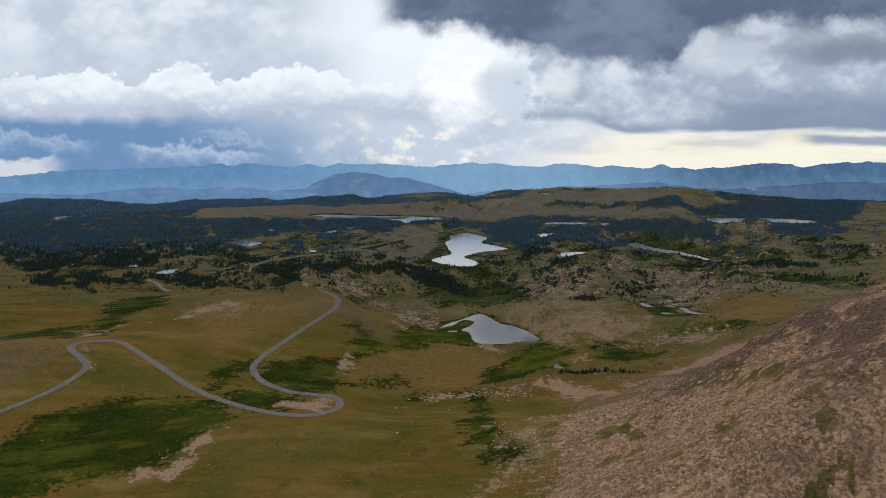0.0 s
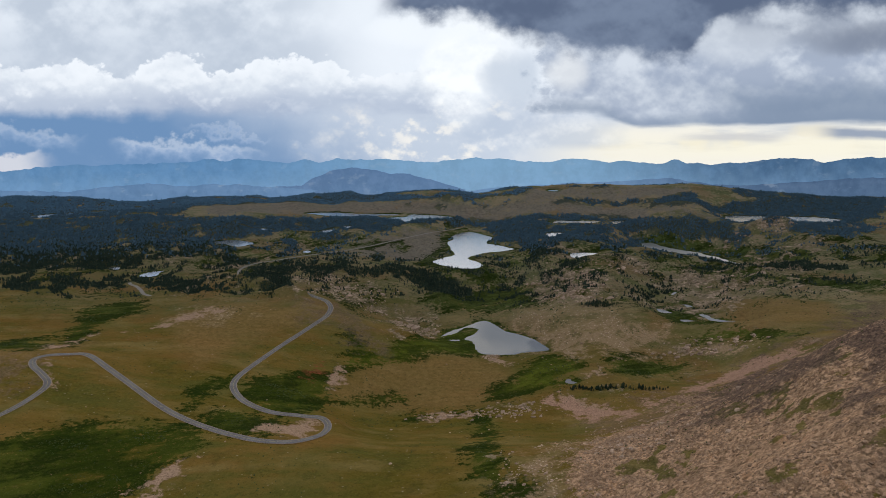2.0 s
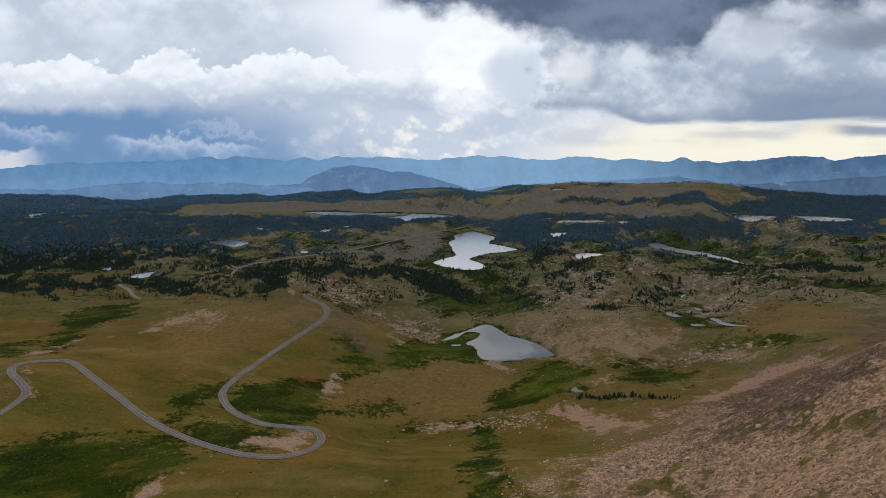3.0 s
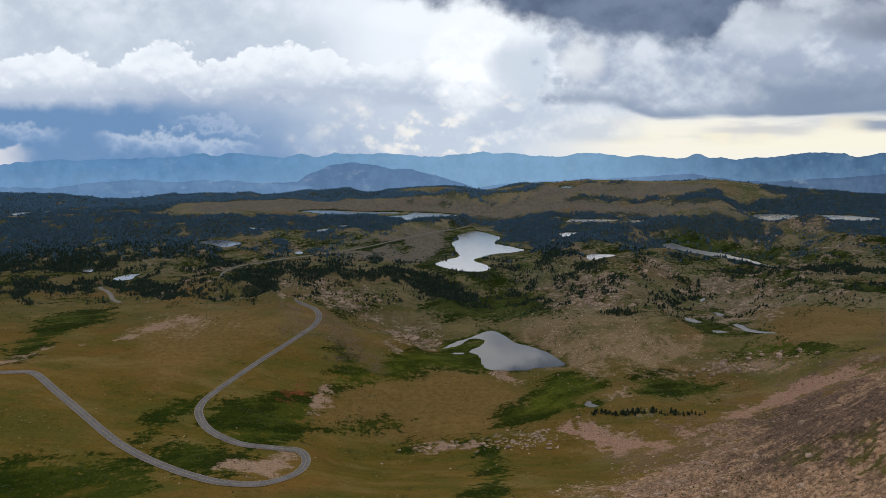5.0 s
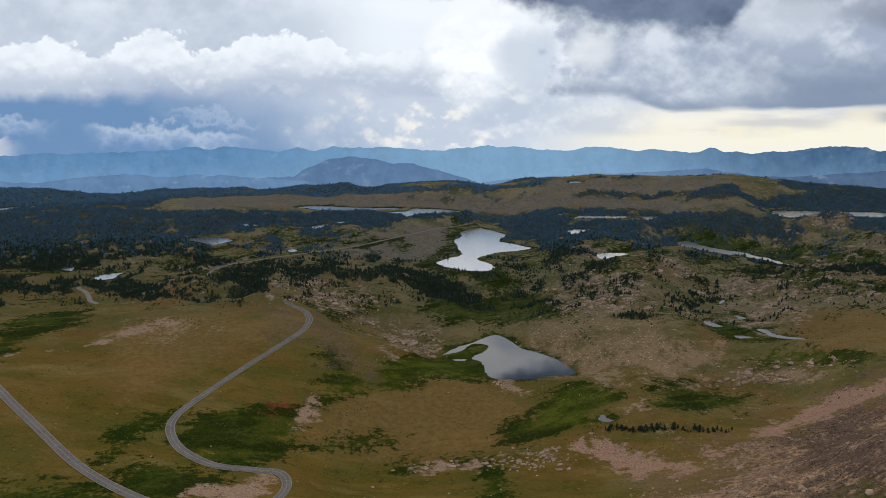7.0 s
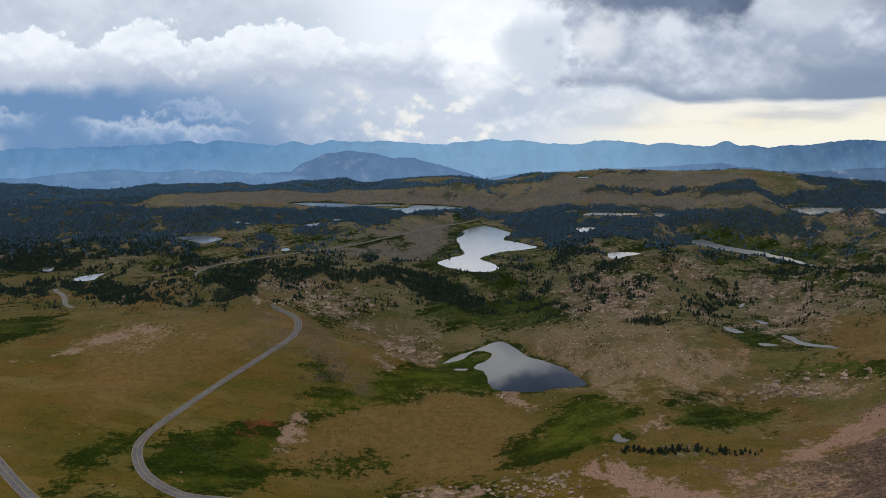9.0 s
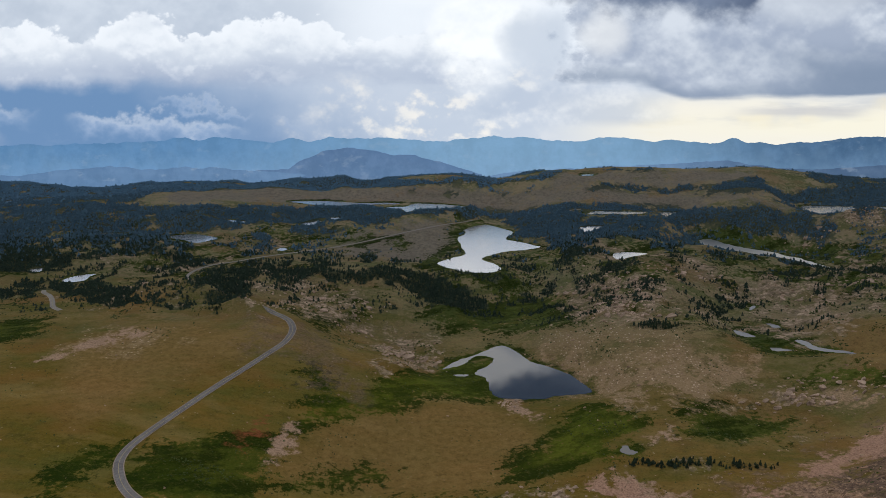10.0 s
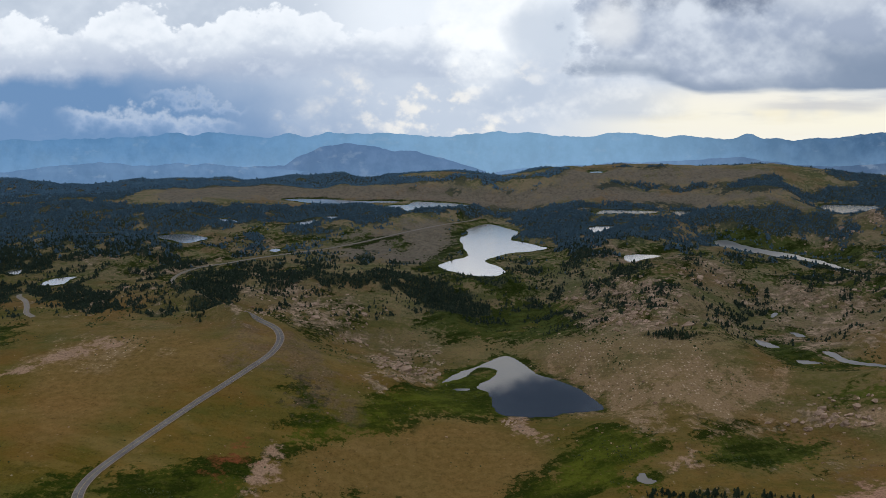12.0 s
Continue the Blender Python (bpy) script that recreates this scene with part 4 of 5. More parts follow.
def mountain_range(profile, y, front, material, label, seed, rough=2.0):
    """A ridge whose crest follows pairs of x and z, with gullied slopes."""
    px, pz = np.array(profile, float).T
    x = np.arange(px[0], px[-1] + 0.1, 3.0)
    crest = np.interp(x, px, pz) + rough * 0.9 * fractal(x, x * 0 + seed, 26, 5, seed, 0.62)
    v = np.linspace(-1, 0.5, 28)
    X, V = np.meshgrid(x, v)
    fall = np.abs(V) ** 0.8
    Z = crest[None] * (1 - fall) - 190 * fall + rough * 1.8 * fractal(X, V * 90, 26, 4, seed) * np.minimum(fall * 4, 1)
    Y = y + V * front
    n, k = X.shape
    idx = np.arange(n * k).reshape(n, k)
    quads = np.stack([idx[:-1, :-1], idx[:-1, 1:], idx[1:, 1:], idx[1:, :-1]], -1).reshape(-1, 4)
    ob = new("mountain_range", mesh_from("mountain_range", np.stack([X, Y, Z], -1).reshape(-1, 3), quads, material, True))
    return tagged(ob, label, "mountain", "far mountains", "structure")


BLUE_FAR = distant_rock("haze_glow_peaks", (0.05, 0.08, 0.12), ((0.085, 0.203, 0.380), (0.175, 0.322, 0.485), (0.046, 0.105, 0.198)))
BLUE_MID = distant_rock("haze_glow_mountain", (0.07, 0.085, 0.11), ((0.07, 0.14, 0.27), (0.078, 0.155, 0.29), (0.06, 0.115, 0.22)), 0.16, 0.12)
BLUE_LOW = distant_rock("haze_glow_foothills", (0.07, 0.09, 0.11), ((0.082, 0.170, 0.320), (0.12, 0.22, 0.38), (0.037, 0.076, 0.155)), 0.25, 0.12)
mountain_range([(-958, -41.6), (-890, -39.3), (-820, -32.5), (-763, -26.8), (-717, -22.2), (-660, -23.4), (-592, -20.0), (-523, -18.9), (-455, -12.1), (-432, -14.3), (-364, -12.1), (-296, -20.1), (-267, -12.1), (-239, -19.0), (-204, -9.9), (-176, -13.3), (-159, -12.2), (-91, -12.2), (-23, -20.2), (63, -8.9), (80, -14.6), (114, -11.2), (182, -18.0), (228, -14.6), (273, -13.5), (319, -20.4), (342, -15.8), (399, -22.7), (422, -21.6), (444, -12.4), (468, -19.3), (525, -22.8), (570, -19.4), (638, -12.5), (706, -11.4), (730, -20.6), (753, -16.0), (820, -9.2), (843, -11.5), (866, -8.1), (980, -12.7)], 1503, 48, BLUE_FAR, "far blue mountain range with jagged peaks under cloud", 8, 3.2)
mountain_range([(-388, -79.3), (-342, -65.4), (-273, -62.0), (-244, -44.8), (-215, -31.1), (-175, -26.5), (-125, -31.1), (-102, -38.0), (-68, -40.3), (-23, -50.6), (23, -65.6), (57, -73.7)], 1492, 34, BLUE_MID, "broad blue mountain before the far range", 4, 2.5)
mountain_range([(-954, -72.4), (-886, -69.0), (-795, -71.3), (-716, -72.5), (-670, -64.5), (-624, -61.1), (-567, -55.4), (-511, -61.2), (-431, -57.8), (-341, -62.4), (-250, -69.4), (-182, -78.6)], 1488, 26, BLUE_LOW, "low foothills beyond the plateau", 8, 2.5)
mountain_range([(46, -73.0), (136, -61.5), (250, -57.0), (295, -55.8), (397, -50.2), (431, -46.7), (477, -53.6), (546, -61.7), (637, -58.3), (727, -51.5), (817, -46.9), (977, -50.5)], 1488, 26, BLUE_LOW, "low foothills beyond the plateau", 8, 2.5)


# ---- sky of broken storm cloud, behind the mountains ----


def cloud_material():
    m, tree, out = blank("storm_clouds")
    v = object_vector(tree)

    def xy(vector):
        split = tree.nodes.new("ShaderNodeSeparateXYZ")
        tree.links.new(vector, split.inputs[0])
        return Wire(tree, split.outputs[0]), Wire(tree, split.outputs[1])

    def puffs(scale, shift=0.0, stretch=1.25):
        """Rounded heaps, 0 in the creases to 1 on the crowns."""
        mapping = tree.nodes.new("ShaderNodeMapping")
        mapping.inputs["Scale"].default_value = (scale, scale * stretch, scale)
        mapping.inputs["Location"].default_value = (3.1, shift * scale * stretch, 0)
        tree.links.new(v, mapping.inputs["Vector"])
        node = tree.nodes.new("ShaderNodeTexVoronoi")
        node.feature = "SMOOTH_F1"
        node.inputs["Scale"].default_value, node.inputs["Detail"].default_value = 1.0, 4.0
        node.inputs["Roughness"].default_value, node.inputs["Smoothness"].default_value = 0.55, 0.5
        tree.links.new(mapping.outputs[0], node.inputs["Vector"])
        return 1 - Wire(tree, node.outputs["Distance"]) * 1.4

    X, Y = xy(v)
    big, soft, small = noise_wire(tree, v, 0.45, 4, 0.5, 2), noise_wire(tree, v, 1.1, 5, 0.5, 6), noise_wire(tree, v, 3.0, 5, 0.55, 12)
    streak = noise_wire(tree, v, 0.55, 5, 0.55, 31, (0.7, 4.0, 1))
    heaps, heaps_under = puffs(1.1), puffs(1.1, 0.13)
    crisp, crisp_under = puffs(2.8), puffs(2.8, 0.06)
    lit = ((heaps - heaps_under) * 0.8 + (crisp - crisp_under) * 0.25)  # crowns catch the light, undersides do not
    wx = X + (big - 0.5) * 1.2 + (soft - 0.5) * 0.7
    wy = Y + (big - 0.5) * 0.4 + (soft - 0.5) * 0.5 + (small - 0.5) * 0.14
    flat = Y + (streak - 0.5) * 0.3 + (soft - 0.5) * 0.08

    def blob(cx, cy, rx, ry, edge=0.5):
        far = ((wx - cx) * (1 / rx))._op("POWER", 2.0) + ((wy - cy) * (1 / ry))._op("POWER", 2.0)
        return 1 - far.step(1 - edge, 1 + edge)

    def lay(mask, colour):
        nonlocal sky_colour
        sky_colour = mix_colour(tree, mask, sky_colour, colour)

    # open sky under the clouds: slate blue, then pale, then cream
    sky_colour = mix_colour(tree, (X + (soft - 0.5) * 2.4 - (Y - 2.5) * 1.6).step(3.0, 8.4), (0.165, 0.285, 0.475), (0.66, 0.70, 0.77))
    lay(X.step(8.6, 11.0) * (Y + (soft - 0.5) * 0.2).step(2.1, 2.5), (0.97, 0.90, 0.77))
    lay((flat + (soft - 0.5) * 0.25).step(2.3, 2.42) * (1 - (flat + (small - 0.5) * 0.2).step(2.45, 2.62)) * X.step(8.8, 10.0) * streak.step(0.45, 0.6) * 0.55, (0.62, 0.63, 0.66))
    lay(X.step(9.0, 13.5) * (1 - (Y - 2.72)._op("ABSOLUTE").step(0.05, 0.28)), (1.0, 0.92, 0.74))
    lay(streak.step(0.47, 0.63) * X.step(9.0, 10.5) * (flat + (small - 0.5) * 0.12).step(2.32, 2.45) * 0.55, mix_colour(tree, soft.step(0.4, 0.6), (0.66, 0.66, 0.66), (0.93, 0.82, 0.60)))
    # wisps over the blue
    lay((streak * 0.45 + soft * 0.3 + crisp * 0.22 - (Y - 2.52)._op("ABSOLUTE") * 0.22).step(0.44, 0.66) * (1 - X.step(4.6, 6.4)) * 0.4, (0.47, 0.545, 0.68))
    for left, end, line, slope, deep, most in ((2.1, 4.9, 2.22, 0.10, 0.46, 0.75), (3.4, 5.1, 2.14, 0.04, 0.2, 0.7), (-0.4, 1.9, 2.06, 0.09, 0.4, 0.55), (5.0, 6.0, 2.5, 0.0, 0.16, 0.4), (1.7, 2.4, 2.7, 0.0, 0.08, 0.4)):
        drop = Y - line - (X - left) * slope + (crisp - 0.45) * 0.22 + (soft - 0.5) * 0.35 + (small - 0.5) * 0.2
        span = (X + (soft - 0.5) * 0.6).step(left, left + 0.5) * (1 - (X + (small - 0.5) * 0.5).step(end - 0.6, end))
        lay(drop.step(-0.04, 0.12) * (1 - drop.step(deep * 0.25, deep)) * span * most, mix_colour(tree, drop.step(0.0, deep * 0.5), (0.64, 0.69, 0.77), (0.38, 0.48, 0.65)))
    lay((1 - ((Y - 3.04 + X * 0.06)._op("ABSOLUTE") + (crisp - 0.5) * 0.1).step(0.03, 0.12)) * (1 - (X + (soft - 0.5)).step(0.7, 1.4)) * 0.8, (0.80, 0.77, 0.78))
    # broken pale heaps over the mountains
    heap = (Y + (soft - 0.5) * 0.5 + (heaps - 0.5) * -0.35).step(2.1, 2.3) * (1 - (flat + (crisp - 0.5) * 0.2).step(2.72, 2.98)) * (X + (big - 0.5) * 0.8 + (soft - 0.5) * 1.6 + (crisp - 0.5) * 1.0 + (Y - 2.3) * 0.8).step(4.7, 7.6) * (1 - wx.step(8.4, 9.6))
    lay(heap * 0.9, mix_colour(tree, (soft * 0.6 + crisp * 0.22 + streak * 0.35 + lit * 0.4).step(0.32, 0.58), (0.58, 0.635, 0.72), (0.97, 0.91, 0.83)))
    lay(wx.step(7.6, 8.6) * (1 - wx.step(10.0, 11.0)) * flat.step(2.0, 2.2) * (1 - flat.step(2.62, 2.8)) * 0.6, mix_colour(tree, (soft + lit * 0.3).step(0.38, 0.66), (0.52, 0.58, 0.68), (0.83, 0.84, 0.86)))
    lay((1 - (flat - 2.56)._op("ABSOLUTE").step(0.02, 0.11)) * X.step(11.5, 12.4) * (1 - X.step(13.2, 13.8)) * 0.6, (0.56, 0.55, 0.57))
    lay((1 - (flat - 2.5)._op("ABSOLUTE").step(0.03, 0.13)) * X.step(14.0, 14.6) * 0.9, (0.29, 0.34, 0.44))
    # high veil
    veil = mix_colour(tree, (soft * 0.6 + big * 0.4 + lit * 0.15).step(0.36, 0.64), (0.55, 0.60, 0.675), (0.80, 0.83, 0.875))
    veil = mix_colour(tree, wx.step(4.2, 6.4) * 0.92, veil, (0.90, 0.92, 0.95))
    veil = mix_colour(tree, Y.step(0.5, 1.1) * (1 - X.step(5.6, 7.0)) * 0.45, veil, (0.53, 0.585, 0.67))
    lay(1 - (Y + (soft - 0.5) * 0.3).step(1.7, 2.1), veil)
    # white heaped bank with a flat grey foot
    tops = 0.97 - ((1 - ((X - 3.35) * 1.6)._op("ABSOLUTE").step(0.0, 1.0)) * 0.26) - ((1 - ((X - 5.3) * 0.9)._op("ABSOLUTE").step(0.0, 1.0)) * 0.16) - ((1 - (X - 0.4)._op("ABSOLUTE").step(0.0, 1.0)) * 0.14)
    tops = tops + (1 - ((X - 6.3) * 2.5)._op("ABSOLUTE").step(0.0, 1.0)) * 0.12
    crown = Y - tops + (heaps - 0.45) * 0.28 + (crisp - 0.45) * 0.16
    bank = crown.step(-0.02, 0.06) * (1 - (flat + (soft - 0.5) * 0.35 + (small - 0.5) * 0.15).step(2.0, 2.26)) * (1 - (wx + (crisp - 0.5) * 0.5).step(7.3, 7.9))
    foot = (flat + (soft - 0.5) * 0.5).step(1.45, 2.2)
    bank_colour = mix_colour(tree, foot, (0.82, 0.845, 0.88), (0.42, 0.48, 0.60))
    bank_colour = mix_colour(tree, (1 - crown.step(0.02, 0.28)) * 0.85, bank_colour, (0.95, 0.955, 0.97))
    bank_colour = mix_colour(tree, lit.step(-0.05, 0.35) * (1 - foot * 0.6) * 0.6, bank_colour, (0.95, 0.955, 0.97))
    bank_colour = mix_colour(tree, (lit * -1.0).step(-0.02, 0.35) * 0.38, bank_colour, (0.55, 0.60, 0.69))
    bank_colour = mix_colour(tree, streak.step(0.48, 0.62) * flat.step(1.5, 1.8) * 0.55, bank_colour, (0.56, 0.61, 0.70))
    lay(bank, bank_colour)
    # grey bank on the sunless side
    base_line = X.step(10.4, 11.2) * 0.2 + 2.13
    right = (wx + (crisp - 0.5) * 0.5).step(8.75, 9.2) * (1 - (flat - base_line).step(-0.05, 0.06)) * (Y + (soft - 0.5) * 0.6).step(0.4, 0.9)
    right_colour = mix_colour(tree, (soft * 0.75 + lit * 0.2 + big * 0.35).step(0.42, 0.72), (0.40, 0.45, 0.55), (0.72, 0.75, 0.80))
    right_colour = mix_colour(tree, (X + (big - 0.5) * 4.0).step(10.8, 13.8) * (flat + (soft - 0.5) * 0.6).step(1.35, 2.0) * 0.88, right_colour, (0.225, 0.285, 0.385))
    right_colour = mix_colour(tree, (flat - base_line + (soft - 0.5) * 0.2).step(-0.26, -0.02) * 0.65, right_colour, (0.24, 0.30, 0.40))
    lay(right, right_colour)
    lay(X.step(11.4, 12.4) * (1 - (Y + (soft - 0.5) * 0.5).step(0.7, 1.25)), mix_colour(tree, (soft * 0.8 + lit * 0.15).step(0.3, 0.55), (0.37, 0.405, 0.475), (0.63, 0.66, 0.71)))
    lay(blob(12.6, 0.9, 0.8, 0.35, 0.8) * 0.6, (0.66, 0.69, 0.74))
    lay(blob(14.9, 0.85, 0.95, 0.24, 0.9) * 0.7, (0.185, 0.215, 0.285))
    # brightness where the sun stands behind the cloud
    lay(blob(8.3, 1.35, 0.62, 0.9, 0.7) * (lit + 0.75), (1.03, 1.02, 1.0))
    lay(blob(7.7, 0.75, 1.1, 0.3, 0.8) * 0.75, (0.95, 0.96, 0.97))
    lay(blob(9.95, 1.42, 0.36, 0.3, 0.95) * 0.6, (0.97, 0.95, 0.92))
    lay(blob(9.1, 1.55, 0.35, 0.45, 0.8) * 0.6, (0.50, 0.56, 0.65))
    # dark cloud base overhead
    dark_edge = Y - 0.3 - (X - 7.0).step(0.0, 4.4) * 0.8 + (X + (soft - 0.5) * 0.8 - 11.8).step(0.0, 1.0) * 0.85 + (soft - 0.5) * 0.5 + (small - 0.5) * 0.25 + (crisp - 0.5) * 0.12
    dark = (1 - dark_edge.step(-0.2, 0.2)) * (X + (soft - 0.5) * 0.8).step(6.5, 7.2)
    lay(dark, mix_colour(tree, (big * 0.6 + soft * 0.4 + lit * 0.15).step(0.36, 0.64), (0.112, 0.145, 0.220), (0.195, 0.240, 0.330)))
    # and on over the land, out of sight
    lay(1 - (Y + (big - 0.5) * 1.2).step(-1.3, -0.15), mix_colour(tree, big.step(0.35, 0.65), (0.15, 0.17, 0.225), (0.36, 0.39, 0.45)))
    sky_colour = mix_colour(tree, 1.0, sky_colour, (0.955, 1.0, 1.05), "MULTIPLY")
    glow = tree.nodes.new("ShaderNodeEmission")
    tree.links.new(sky_colour.socket, glow.inputs["Color"])
    tree.links.new(glow.outputs[0], out.inputs["Surface"])
    return m


# its own axes: one unit is a hundredth of the width of the sky across the pass; y runs down
UNIT = 114.7
bm = bmesh.new()
bmesh.ops.create_grid(bm, x_segments=24, y_segments=24, size=1)
for vert in bm.verts:
    vert.co = (7.84 + vert.co.x * 13.0, -1.3 + vert.co.y * 6.6, 0)
mesh = bpy.data.meshes.new("cloudy_sky")
bm.to_mesh(mesh)
bm.free()
mesh.materials.append(cloud_material())
sky_sheet = new("backdrop", mesh)
ahead, up = Vector((0, math.cos(radians(14.5)), -math.sin(radians(14.5)))), Vector((0, math.sin(radians(14.5)), math.cos(radians(14.5))))
middle = Vector((0, 0, 200)) + ahead * 1520
turn = Matrix((Vector((1, 0, 0)) * UNIT, -up * UNIT, ahead * UNIT)).transposed().to_4x4()
sky_sheet.matrix_world = Matrix.Translation(middle) @ turn @ Matrix.Translation((-7.84, -4.41, 0))
tagged(sky_sheet, "broken grey storm clouds with a bright gap over the mountains", "sky", kind="structure")

# ---- trees ----
rng = np.random.default_rng(4)


def conifer_shape(seed, tiers, sides, reach=0.2):
    """Crown of drooping, ragged whorls round a stem one metre high; corners and triangles."""
    r = np.random.default_rng(seed)
    verts, faces = [], []
    for k in range(tiers):
        low, top = 0.04 + 0.84 * k / tiers, min(1.0, 0.04 + 0.84 * k / tiers + 1.5 / tiers)
        wide = reach * (1 - 0.8 * (k / tiers) ** 1.5) * r.uniform(0.85, 1.15)
        lean = r.uniform(-0.02, 0.02, 2)
        first = len(verts)
        verts.append((lean[0], lean[1], top))
        for n in range(sides * 2):
            a = (n + r.uniform(-0.3, 0.3)) / (sides * 2) * 2 * math.pi + k
            far = wide * (r.uniform(0.85, 1.25) if n % 2 == 0 else r.uniform(0.35, 0.6))
            verts.append((far * math.cos(a), far * math.sin(a), low + (r.uniform(-0.03, 0.01) if n % 2 == 0 else 0.05)))
        for n in range(sides * 2):
            faces.append((first, first + 1 + n, first + 1 + (n + 1) % (sides * 2)))
    return np.array(verts), np.array(faces)


def stem_shape(sides=6):
    rings = [(0.026, -0.06), (0.018, 0.3), (0.004, 0.93)]
    verts = [(r * math.cos(2 * math.pi * n / sides), r * math.sin(2 * math.pi * n / sides), z) for r, z in rings for n in range(sides)]
    faces = [(a * sides + n, a * sides + (n + 1) % sides, (a + 1) * sides + (n + 1) % sides, (a + 1) * sides + n) for a in range(2) for n in range(sides)]
    return np.array(verts), np.array(faces)


def boulder_shape(seed, cuts=1):
    bm = bmesh.new()
    bmesh.ops.create_icosphere(bm, subdivisions=cuts, radius=0.5)
    r = np.random.default_rng(seed)
    stretch = r.uniform(0.7, 1.25, 3) * (1, 1, 0.75)
    for vert in bm.verts:
        vert.co = Vector([c * s for c, s in zip(vert.co * r.uniform(0.8, 1.2), stretch)])
    verts = np.array([v.co[:] for v in bm.verts])
    faces = np.array([[v.index for v in f.verts] for f in bm.faces])
    bm.free()
    return verts, faces


def slab_shape(seed, wide=0.28, tall=0.2, corners=16):
    """An angular block: the hull of points in a flattened box."""
    r = np.random.default_rng(seed)
    bm = bmesh.new()
    for n in range(corners):
        p = r.uniform(-1, 1, 3)
        p = p / np.abs(p).max() * r.uniform(0.75, 1.0)
        bm.verts.new((p[0] * 0.5, p[1] * wide, p[2] * tall))
    bmesh.ops.convex_hull(bm, input=bm.verts[:])
    for vert in [v for v in bm.verts if not v.link_faces]:
        bm.verts.remove(vert)
    bmesh.ops.triangulate(bm, faces=bm.faces[:])
    bm.verts.index_update()
    verts = np.array([v.co[:] for v in bm.verts])
    faces = np.array([[v.index for v in f.verts] for f in bm.faces])
    bm.free()
    return verts, faces


def block_shape(seed):
    r = np.random.default_rng(seed + 60)
    return slab_shape(seed + 700, r.uniform(0.32, 0.5), r.uniform(0.24, 0.42), 9)


def scattered(name, shapes, places, sizes, material, sink=0.0):
    """Many small things of the same kind in one mesh."""
    all_verts, all_faces, count = [], [], 0
    kind = rng.integers(0, len(shapes), len(places))
    turn = rng.uniform(0, 2 * math.pi, len(places))
    for k, (verts, faces) in enumerate(shapes):
        mine = np.where(kind == k)[0]
        c, s = np.cos(turn[mine])[:, None], np.sin(turn[mine])[:, None]
        size = sizes[mine][:, None]
        x = (verts[:, 0] * c - verts[:, 1] * s) * size + places[mine, 0:1]
        y = (verts[:, 0] * s + verts[:, 1] * c) * size + places[mine, 1:2]
        z = verts[:, 2] * size + places[mine, 2:3] - sink * size
        all_verts.append(np.stack([x, y, z], -1).reshape(-1, 3))
        all_faces.append((faces[None] + (np.arange(len(mine)) * len(verts))[:, None, None]).reshape(-1, 3) + count)
        count += len(mine) * len(verts)
    return new(name, mesh_from(name, np.vstack(all_verts), np.vstack(all_faces), material))


def clear_of_water_and_road(x, y, margin=3.0):
    return (shore_distance(x, y) > margin) & (road_field(x, y)[0] > margin + 5)


def tree_size(y):
    return np.interp(y, [690, 850, 950, 1130, 1250, 1400], [2.1, 1.8, 2.2, 2.1, 1.6, 1.25])


tx, ty = rng.uniform(-960, 960, 700000), rng.uniform(840, 1436, 700000)
scatter = 0.2 * ease(ty, 890, 960) * ease(-ty, -1300, -1220) * ease(fractal(tx * 0.8, ty, 30, 5, 77, 0.65), 0.12, 0.5)
amount = tree_cover(tx, ty)
keep = rng.random(len(tx)) < np.maximum(amount, scatter) * (2.6 / tree_size(ty)) ** 2 * np.where(ty < 1140, 0.5, 0.36)
tx, ty = tx[keep], ty[keep]
keep = clear_of_water_and_road(tx, ty, 2.0) & ~((cover("meadow", tx, ty) > 0.5) & (rng.random(len(tx)) < 0.97))
tx, ty = tx[keep], ty[keep]
# the dark row at the foot of the spur
row_u = rng.beta(0.8, 1.1, 150)
tx, ty = np.r_[118 + row_u * 86 + rng.normal(0, 1.2, 150), tx], np.r_[693 - row_u * 6 + rng.normal(0, 2.2, 150), ty]
tall = tree_size(ty) * rng.lognormal(-0.05, 0.42, len(tx))
stand = np.c_[tx, ty, ground_at(tx, ty)]
order = np.argsort(ty)
stand, tall = stand[order], tall[order]
NEAR = 300
STEM = mesh_from("trunk", *stem_shape(), BARK, True)
firs = []
for n in range(6):
    fir = new("conifer_tree")
    for name, mesh in (("trunk", STEM), ("crown", mesh_from("crown", *conifer_shape(100 + n, 8, 7, 0.28 + 0.03 * n), NEEDLES))):
        child = new(name, mesh)
        child.parent = fir
    tagged(fir, "dark green wind-bent subalpine conifer on the grassy slope", "tree", "conifers on the plateau")
    firs.append(fir)
for n, (place, size) in enumerate(zip(stand[:NEAR], tall[:NEAR])):
    pose_here = Matrix.Translation(place) @ Matrix.Rotation(n * 2.4, 4, "Z") @ Matrix.Rotation(0.05 * math.sin(n * 1.7), 4, "X")
    one = copy_thing(firs[n % 6], pose_here) if n >= 6 else firs[n]
    one.matrix_basis = pose_here
    one.scale = (size, size, size)
# sort the trees by how much haze their needle colour carries
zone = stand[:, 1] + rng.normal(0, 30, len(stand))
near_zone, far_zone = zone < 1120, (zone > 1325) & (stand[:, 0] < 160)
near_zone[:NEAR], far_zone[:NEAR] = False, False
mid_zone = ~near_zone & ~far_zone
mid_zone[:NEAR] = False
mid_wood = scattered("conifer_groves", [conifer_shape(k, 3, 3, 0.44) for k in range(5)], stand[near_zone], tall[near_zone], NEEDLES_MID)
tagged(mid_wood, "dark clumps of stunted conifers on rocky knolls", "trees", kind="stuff")
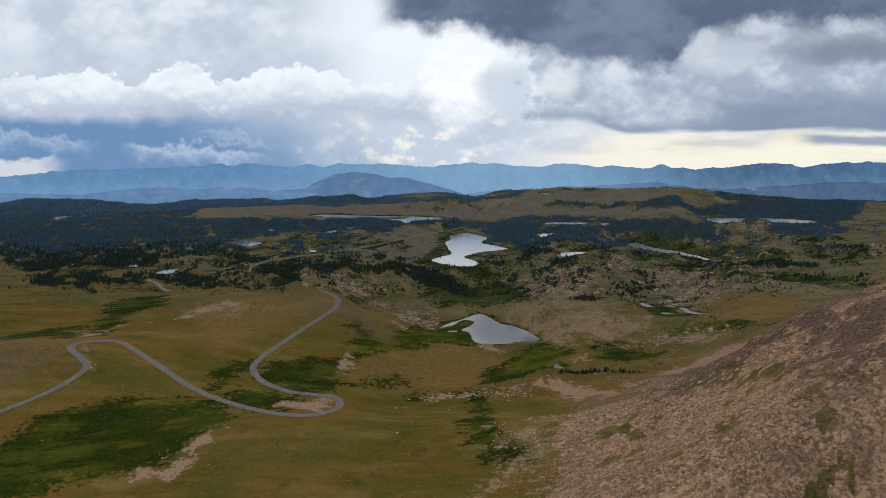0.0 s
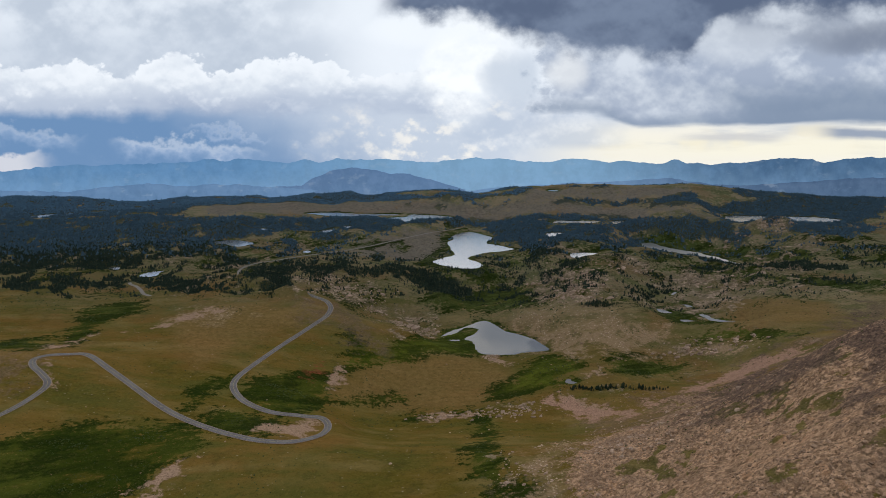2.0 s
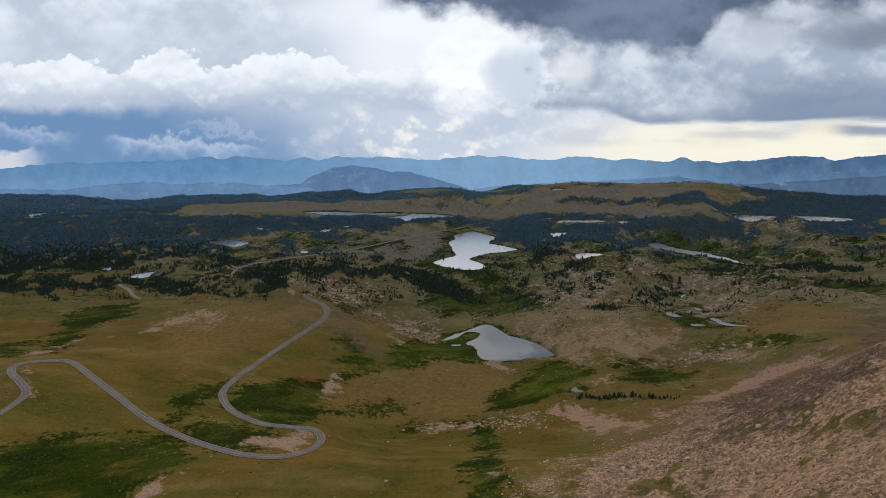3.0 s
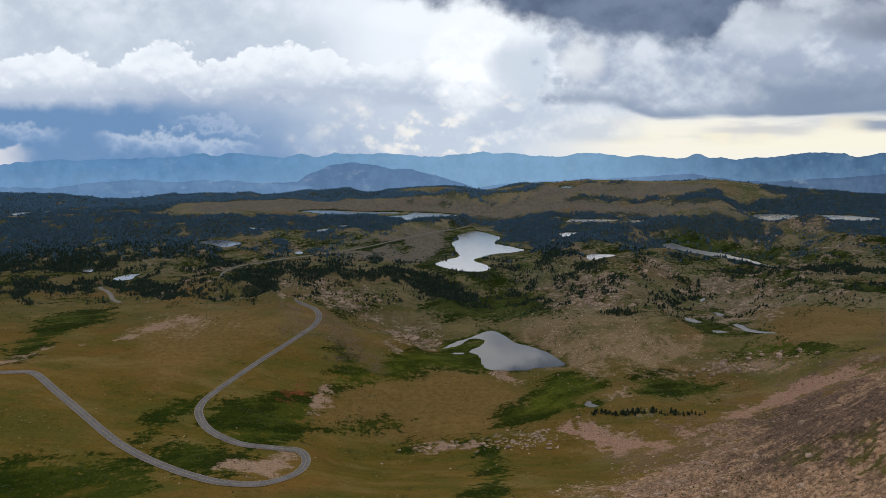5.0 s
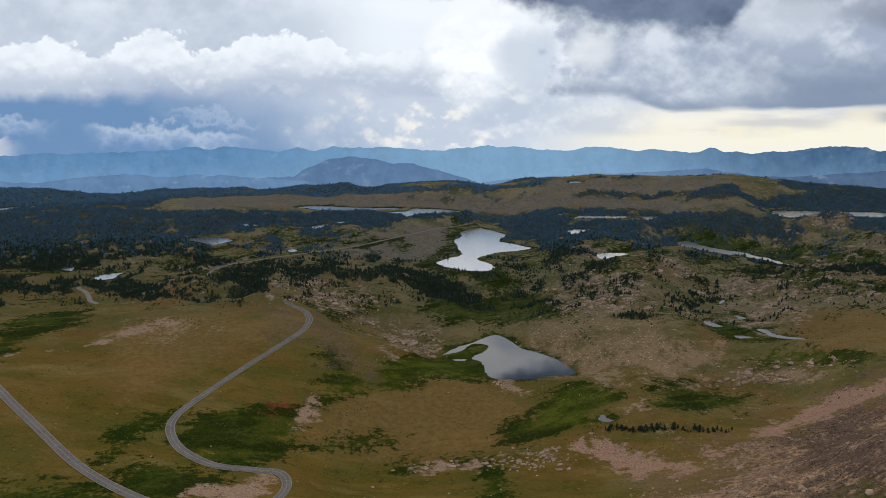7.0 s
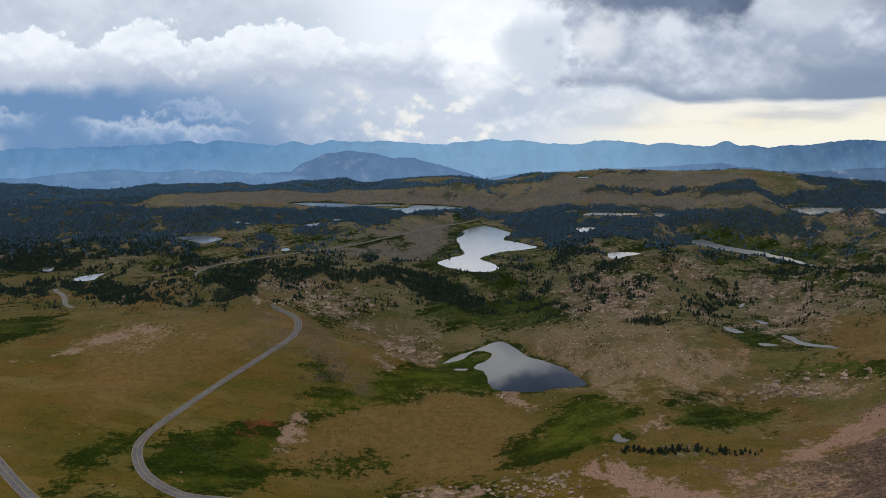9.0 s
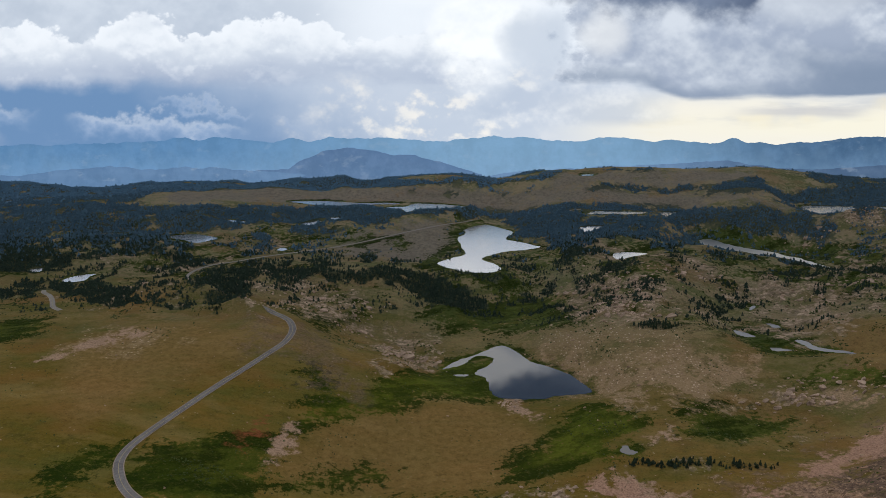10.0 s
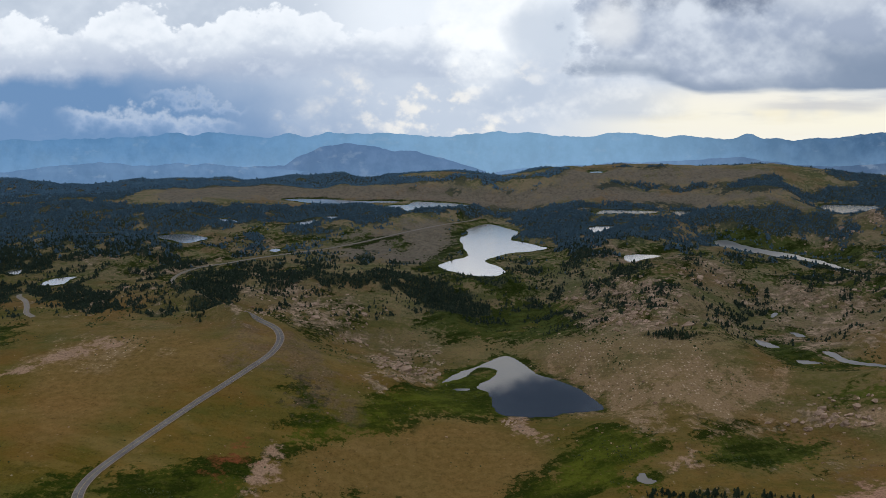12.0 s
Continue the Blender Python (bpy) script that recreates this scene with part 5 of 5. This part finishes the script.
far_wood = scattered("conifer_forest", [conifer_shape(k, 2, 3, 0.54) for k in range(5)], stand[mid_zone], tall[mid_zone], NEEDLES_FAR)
tagged(far_wood, "conifer forest between pale lakes, needles tinted with haze", "forest", kind="stuff")
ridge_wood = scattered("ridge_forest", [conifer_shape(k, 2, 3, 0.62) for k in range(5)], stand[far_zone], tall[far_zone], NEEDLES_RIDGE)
tagged(ridge_wood, "spruce forest along the last ridge, needles tinted with haze", "forest", kind="stuff")

# ---- boulders ----
bx, by = rng.uniform(-460, 480, 420000), rng.uniform(250, 1180, 420000)
stony = np.maximum.reduce([0.8 * cover("rock", bx, by), 0.55 * cover("bare", bx, by), 1.3 * spur(bx, by), 0.15 * cover("scree", bx, by), 0.75 * cover("talus", bx, by), broken_ground(bx, by), 0.012 + 0 * bx])
stony = stony * ease(fractal(bx, by, 18, 3, 51), -0.5, 0.6)
keep = rng.random(len(bx)) < 0.16 * stony
bx, by = bx[keep], by[keep]
keep = clear_of_water_and_road(bx, by, 1.0)
bx, by = bx[keep], by[keep]
girth = np.clip(rng.lognormal(0.1, 0.5, len(bx)), 0.5, 4.0)
rest = np.c_[bx, by, ground_at(bx, by)]
order = np.argsort(np.hypot(bx - 60, by - 560) - 25 * girth)
rest, girth = rest[order], girth[order]
# a skin of rubble on the spur
sx, sy = rng.uniform(30, 380, 240000), rng.uniform(250, 720, 240000)
keep = rng.random(len(sx)) < 0.95 * spur(sx, sy) * (1 - 0.65 * cover("scree", sx, sy)) * (1 - 0.85 * cover("shale", sx, sy)) * (1 - 0.9 * moss(sx, sy)) * ease(fractal(sx, sy, 30, 5, 57, 0.65), -0.45, 0.45) * (relief(sx, sy) < 130)
sx, sy = sx[keep], sy[keep]
rest = np.vstack([rest, np.c_[sx, sy, ground_at(sx, sy)]])
girth = np.r_[girth, np.clip(rng.lognormal(-0.4, 0.6, len(sx)), 0.3, 4.5)]
blocks = [mesh_from("boulder", *boulder_shape(200 + n, 2), GRANITE) for n in range(7)]
for n, (place, size) in enumerate(zip(rest[:NEAR], girth[:NEAR])):
    rock = new("boulder", blocks[n % 7])
    rock.matrix_basis = Matrix.Translation(place - np.array((0, 0, 0.12 * size))) @ Matrix.Rotation(n * 1.9, 4, "Z") @ Matrix.Diagonal((size, size, size, 1))
    tagged(rock, "weathered pinkish granite boulder half sunk in turf", "boulder", "boulders on the slope")
field = scattered("boulder_field", [block_shape(k) for k in range(9)], rest[NEAR:], girth[NEAR:], GRANITE_FIELD, 0.1)
tagged(field, "loose pink and grey granite boulders over the slopes", "boulders", kind="stuff")

# ---- bedrock outcrops ----


SLABS = [mesh_from("slab", *slab_shape(500 + n), GRANITE) for n in range(9)]


def rock_outcrop(x, y, rx, ry, count, heading, big=5.0, label="ledges of pale pinkish granite breaking through the turf"):
    """A knoll of blocks that dip the same way."""
    root = new("rock_outcrop")
    root.location = (x, y, float(ground_at(x, y)[0]))
    tagged(root, label, "outcrop", "granite outcrops")
    r = np.random.default_rng(int(abs(x) * 7 + y))
    spots = []
    while len(spots) < count:
        u, v = r.normal(0, 0.45, 2)
        px, py = x + u * rx, y + v * ry
        if shore_distance(np.array([px]), np.array([py]))[0] > 1.5:
            spots.append((px, py))
    spots = np.array(spots)
    for n, ((px, py), pz) in enumerate(zip(spots, ground_at(spots[:, 0], spots[:, 1]))):
        size = big * r.lognormal(-0.35, 0.45)
        slab = new("slab", SLABS[n % 9])
        slab.parent = root
        turn = Euler((r.normal(0.25, 0.15), r.normal(0, 0.15), radians(heading) + r.normal(0, 0.25)))
        slab.matrix_basis = Matrix.LocRotScale(Vector((px, py, pz + 0.06 * size)) - root.location, turn, (size, size * r.uniform(0.6, 1.1), size * r.uniform(0.9, 1.5)))
    return root


rock_outcrop(-33, 868, 32, 32, 90, 20, 3.9, "rounded knoll of grey granite blocks beside the pond")
rock_outcrop(-92, 940, 34, 44, 80, -35, 3.6)
rock_outcrop(160, 945, 42, 44, 190, 30, 3.9, "large pink granite ledges above the pond basin")
rock_outcrop(185, 1000, 40, 30, 90, 25, 3.6)
rock_outcrop(57, 654, 42, 12, 120, 15, 2.8, "brown granite ledge over a green hollow")
rock_outcrop(262, 785, 40, 22, 75, 25, 4.4, "flat pale granite slabs on the hillside")
rock_outcrop(305, 775, 24, 20, 40, 25, 3.1)
rock_outcrop(330, 1000, 60, 24, 68, 5, 3.1)
rock_outcrop(524, 1224, 30, 12, 102, 10, 2.7, "rocky knob beside the far lake")
rock_outcrop(-10, 655, 22, 8, 27, 5, 2.4)
rock_outcrop(55, 500, 26, 26, 57, 40, 2.0, "tumbled granite blocks beside a boggy gully")
rock_outcrop(48, 790, 12, 10, 34, 60, 2.0, "heap of pink granite rubble on the pond shore")
rock_outcrop(-300, 960, 50, 20, 44, 10, 2.4)
rock_outcrop(-135, 965, 40, 26, 60, -25, 3.4)
rock_outcrop(140, 1020, 34, 22, 60, 20, 3.4)
rock_outcrop(240, 1030, 60, 18, 60, 5, 3.4)
rock_outcrop(390, 1010, 70, 16, 60, 0, 3.2, "low grey granite ledges on the open plateau")
rock_outcrop(-160, 905, 26, 14, 50, 30, 2.6, "shattered brown rock on the bank above the road")
rock_outcrop(455, 1215, 40, 16, 60, 10, 3.0, "wooded granite knolls beside the far lake")

# ---- willow scrub ----
wx, wy = rng.uniform(-520, 520, 260000), rng.uniform(400, 1180, 260000)
lush = np.maximum(np.maximum(cover("wet", wx, wy), cover("lawn", wx, wy)), 0.25 * ease(-shore_distance(wx, wy), -14, -2))
knolls = 0.5 * ease(wy, 800, 900) * ease(fractal(wx, wy, 20, 5, 67, 0.65), 0.3, 0.75)
low_bush = 0.09 * ease(wy, 400, 470) * ease(fractal(wx, wy, 34, 4, 63, 0.6), 0.25, 0.7)
keep = rng.random(len(wx)) < np.maximum.reduce([0.8 * ease(lush, 0.5, 1.0) * ease(fractal(wx * 0.7, wy * 1.4, 26, 5, 61, 0.62), 0.15, 0.6), knolls, low_bush])
wx, wy = wx[keep], wy[keep]
keep = clear_of_water_and_road(wx, wy, 1.5)
wx, wy = wx[keep], wy[keep]
bush = scattered("willow_scrub", [boulder_shape(300 + k, 1) for k in range(5)], np.c_[wx, wy, ground_at(wx, wy)], rng.uniform(0.5, 1.3, len(wx)) * (1 + 0.7 * ease(wy, 780, 950)), SCRUB, -0.1)
tagged(bush, "low dark green scrub along the streams and knolls", "shrubs", kind="stuff")
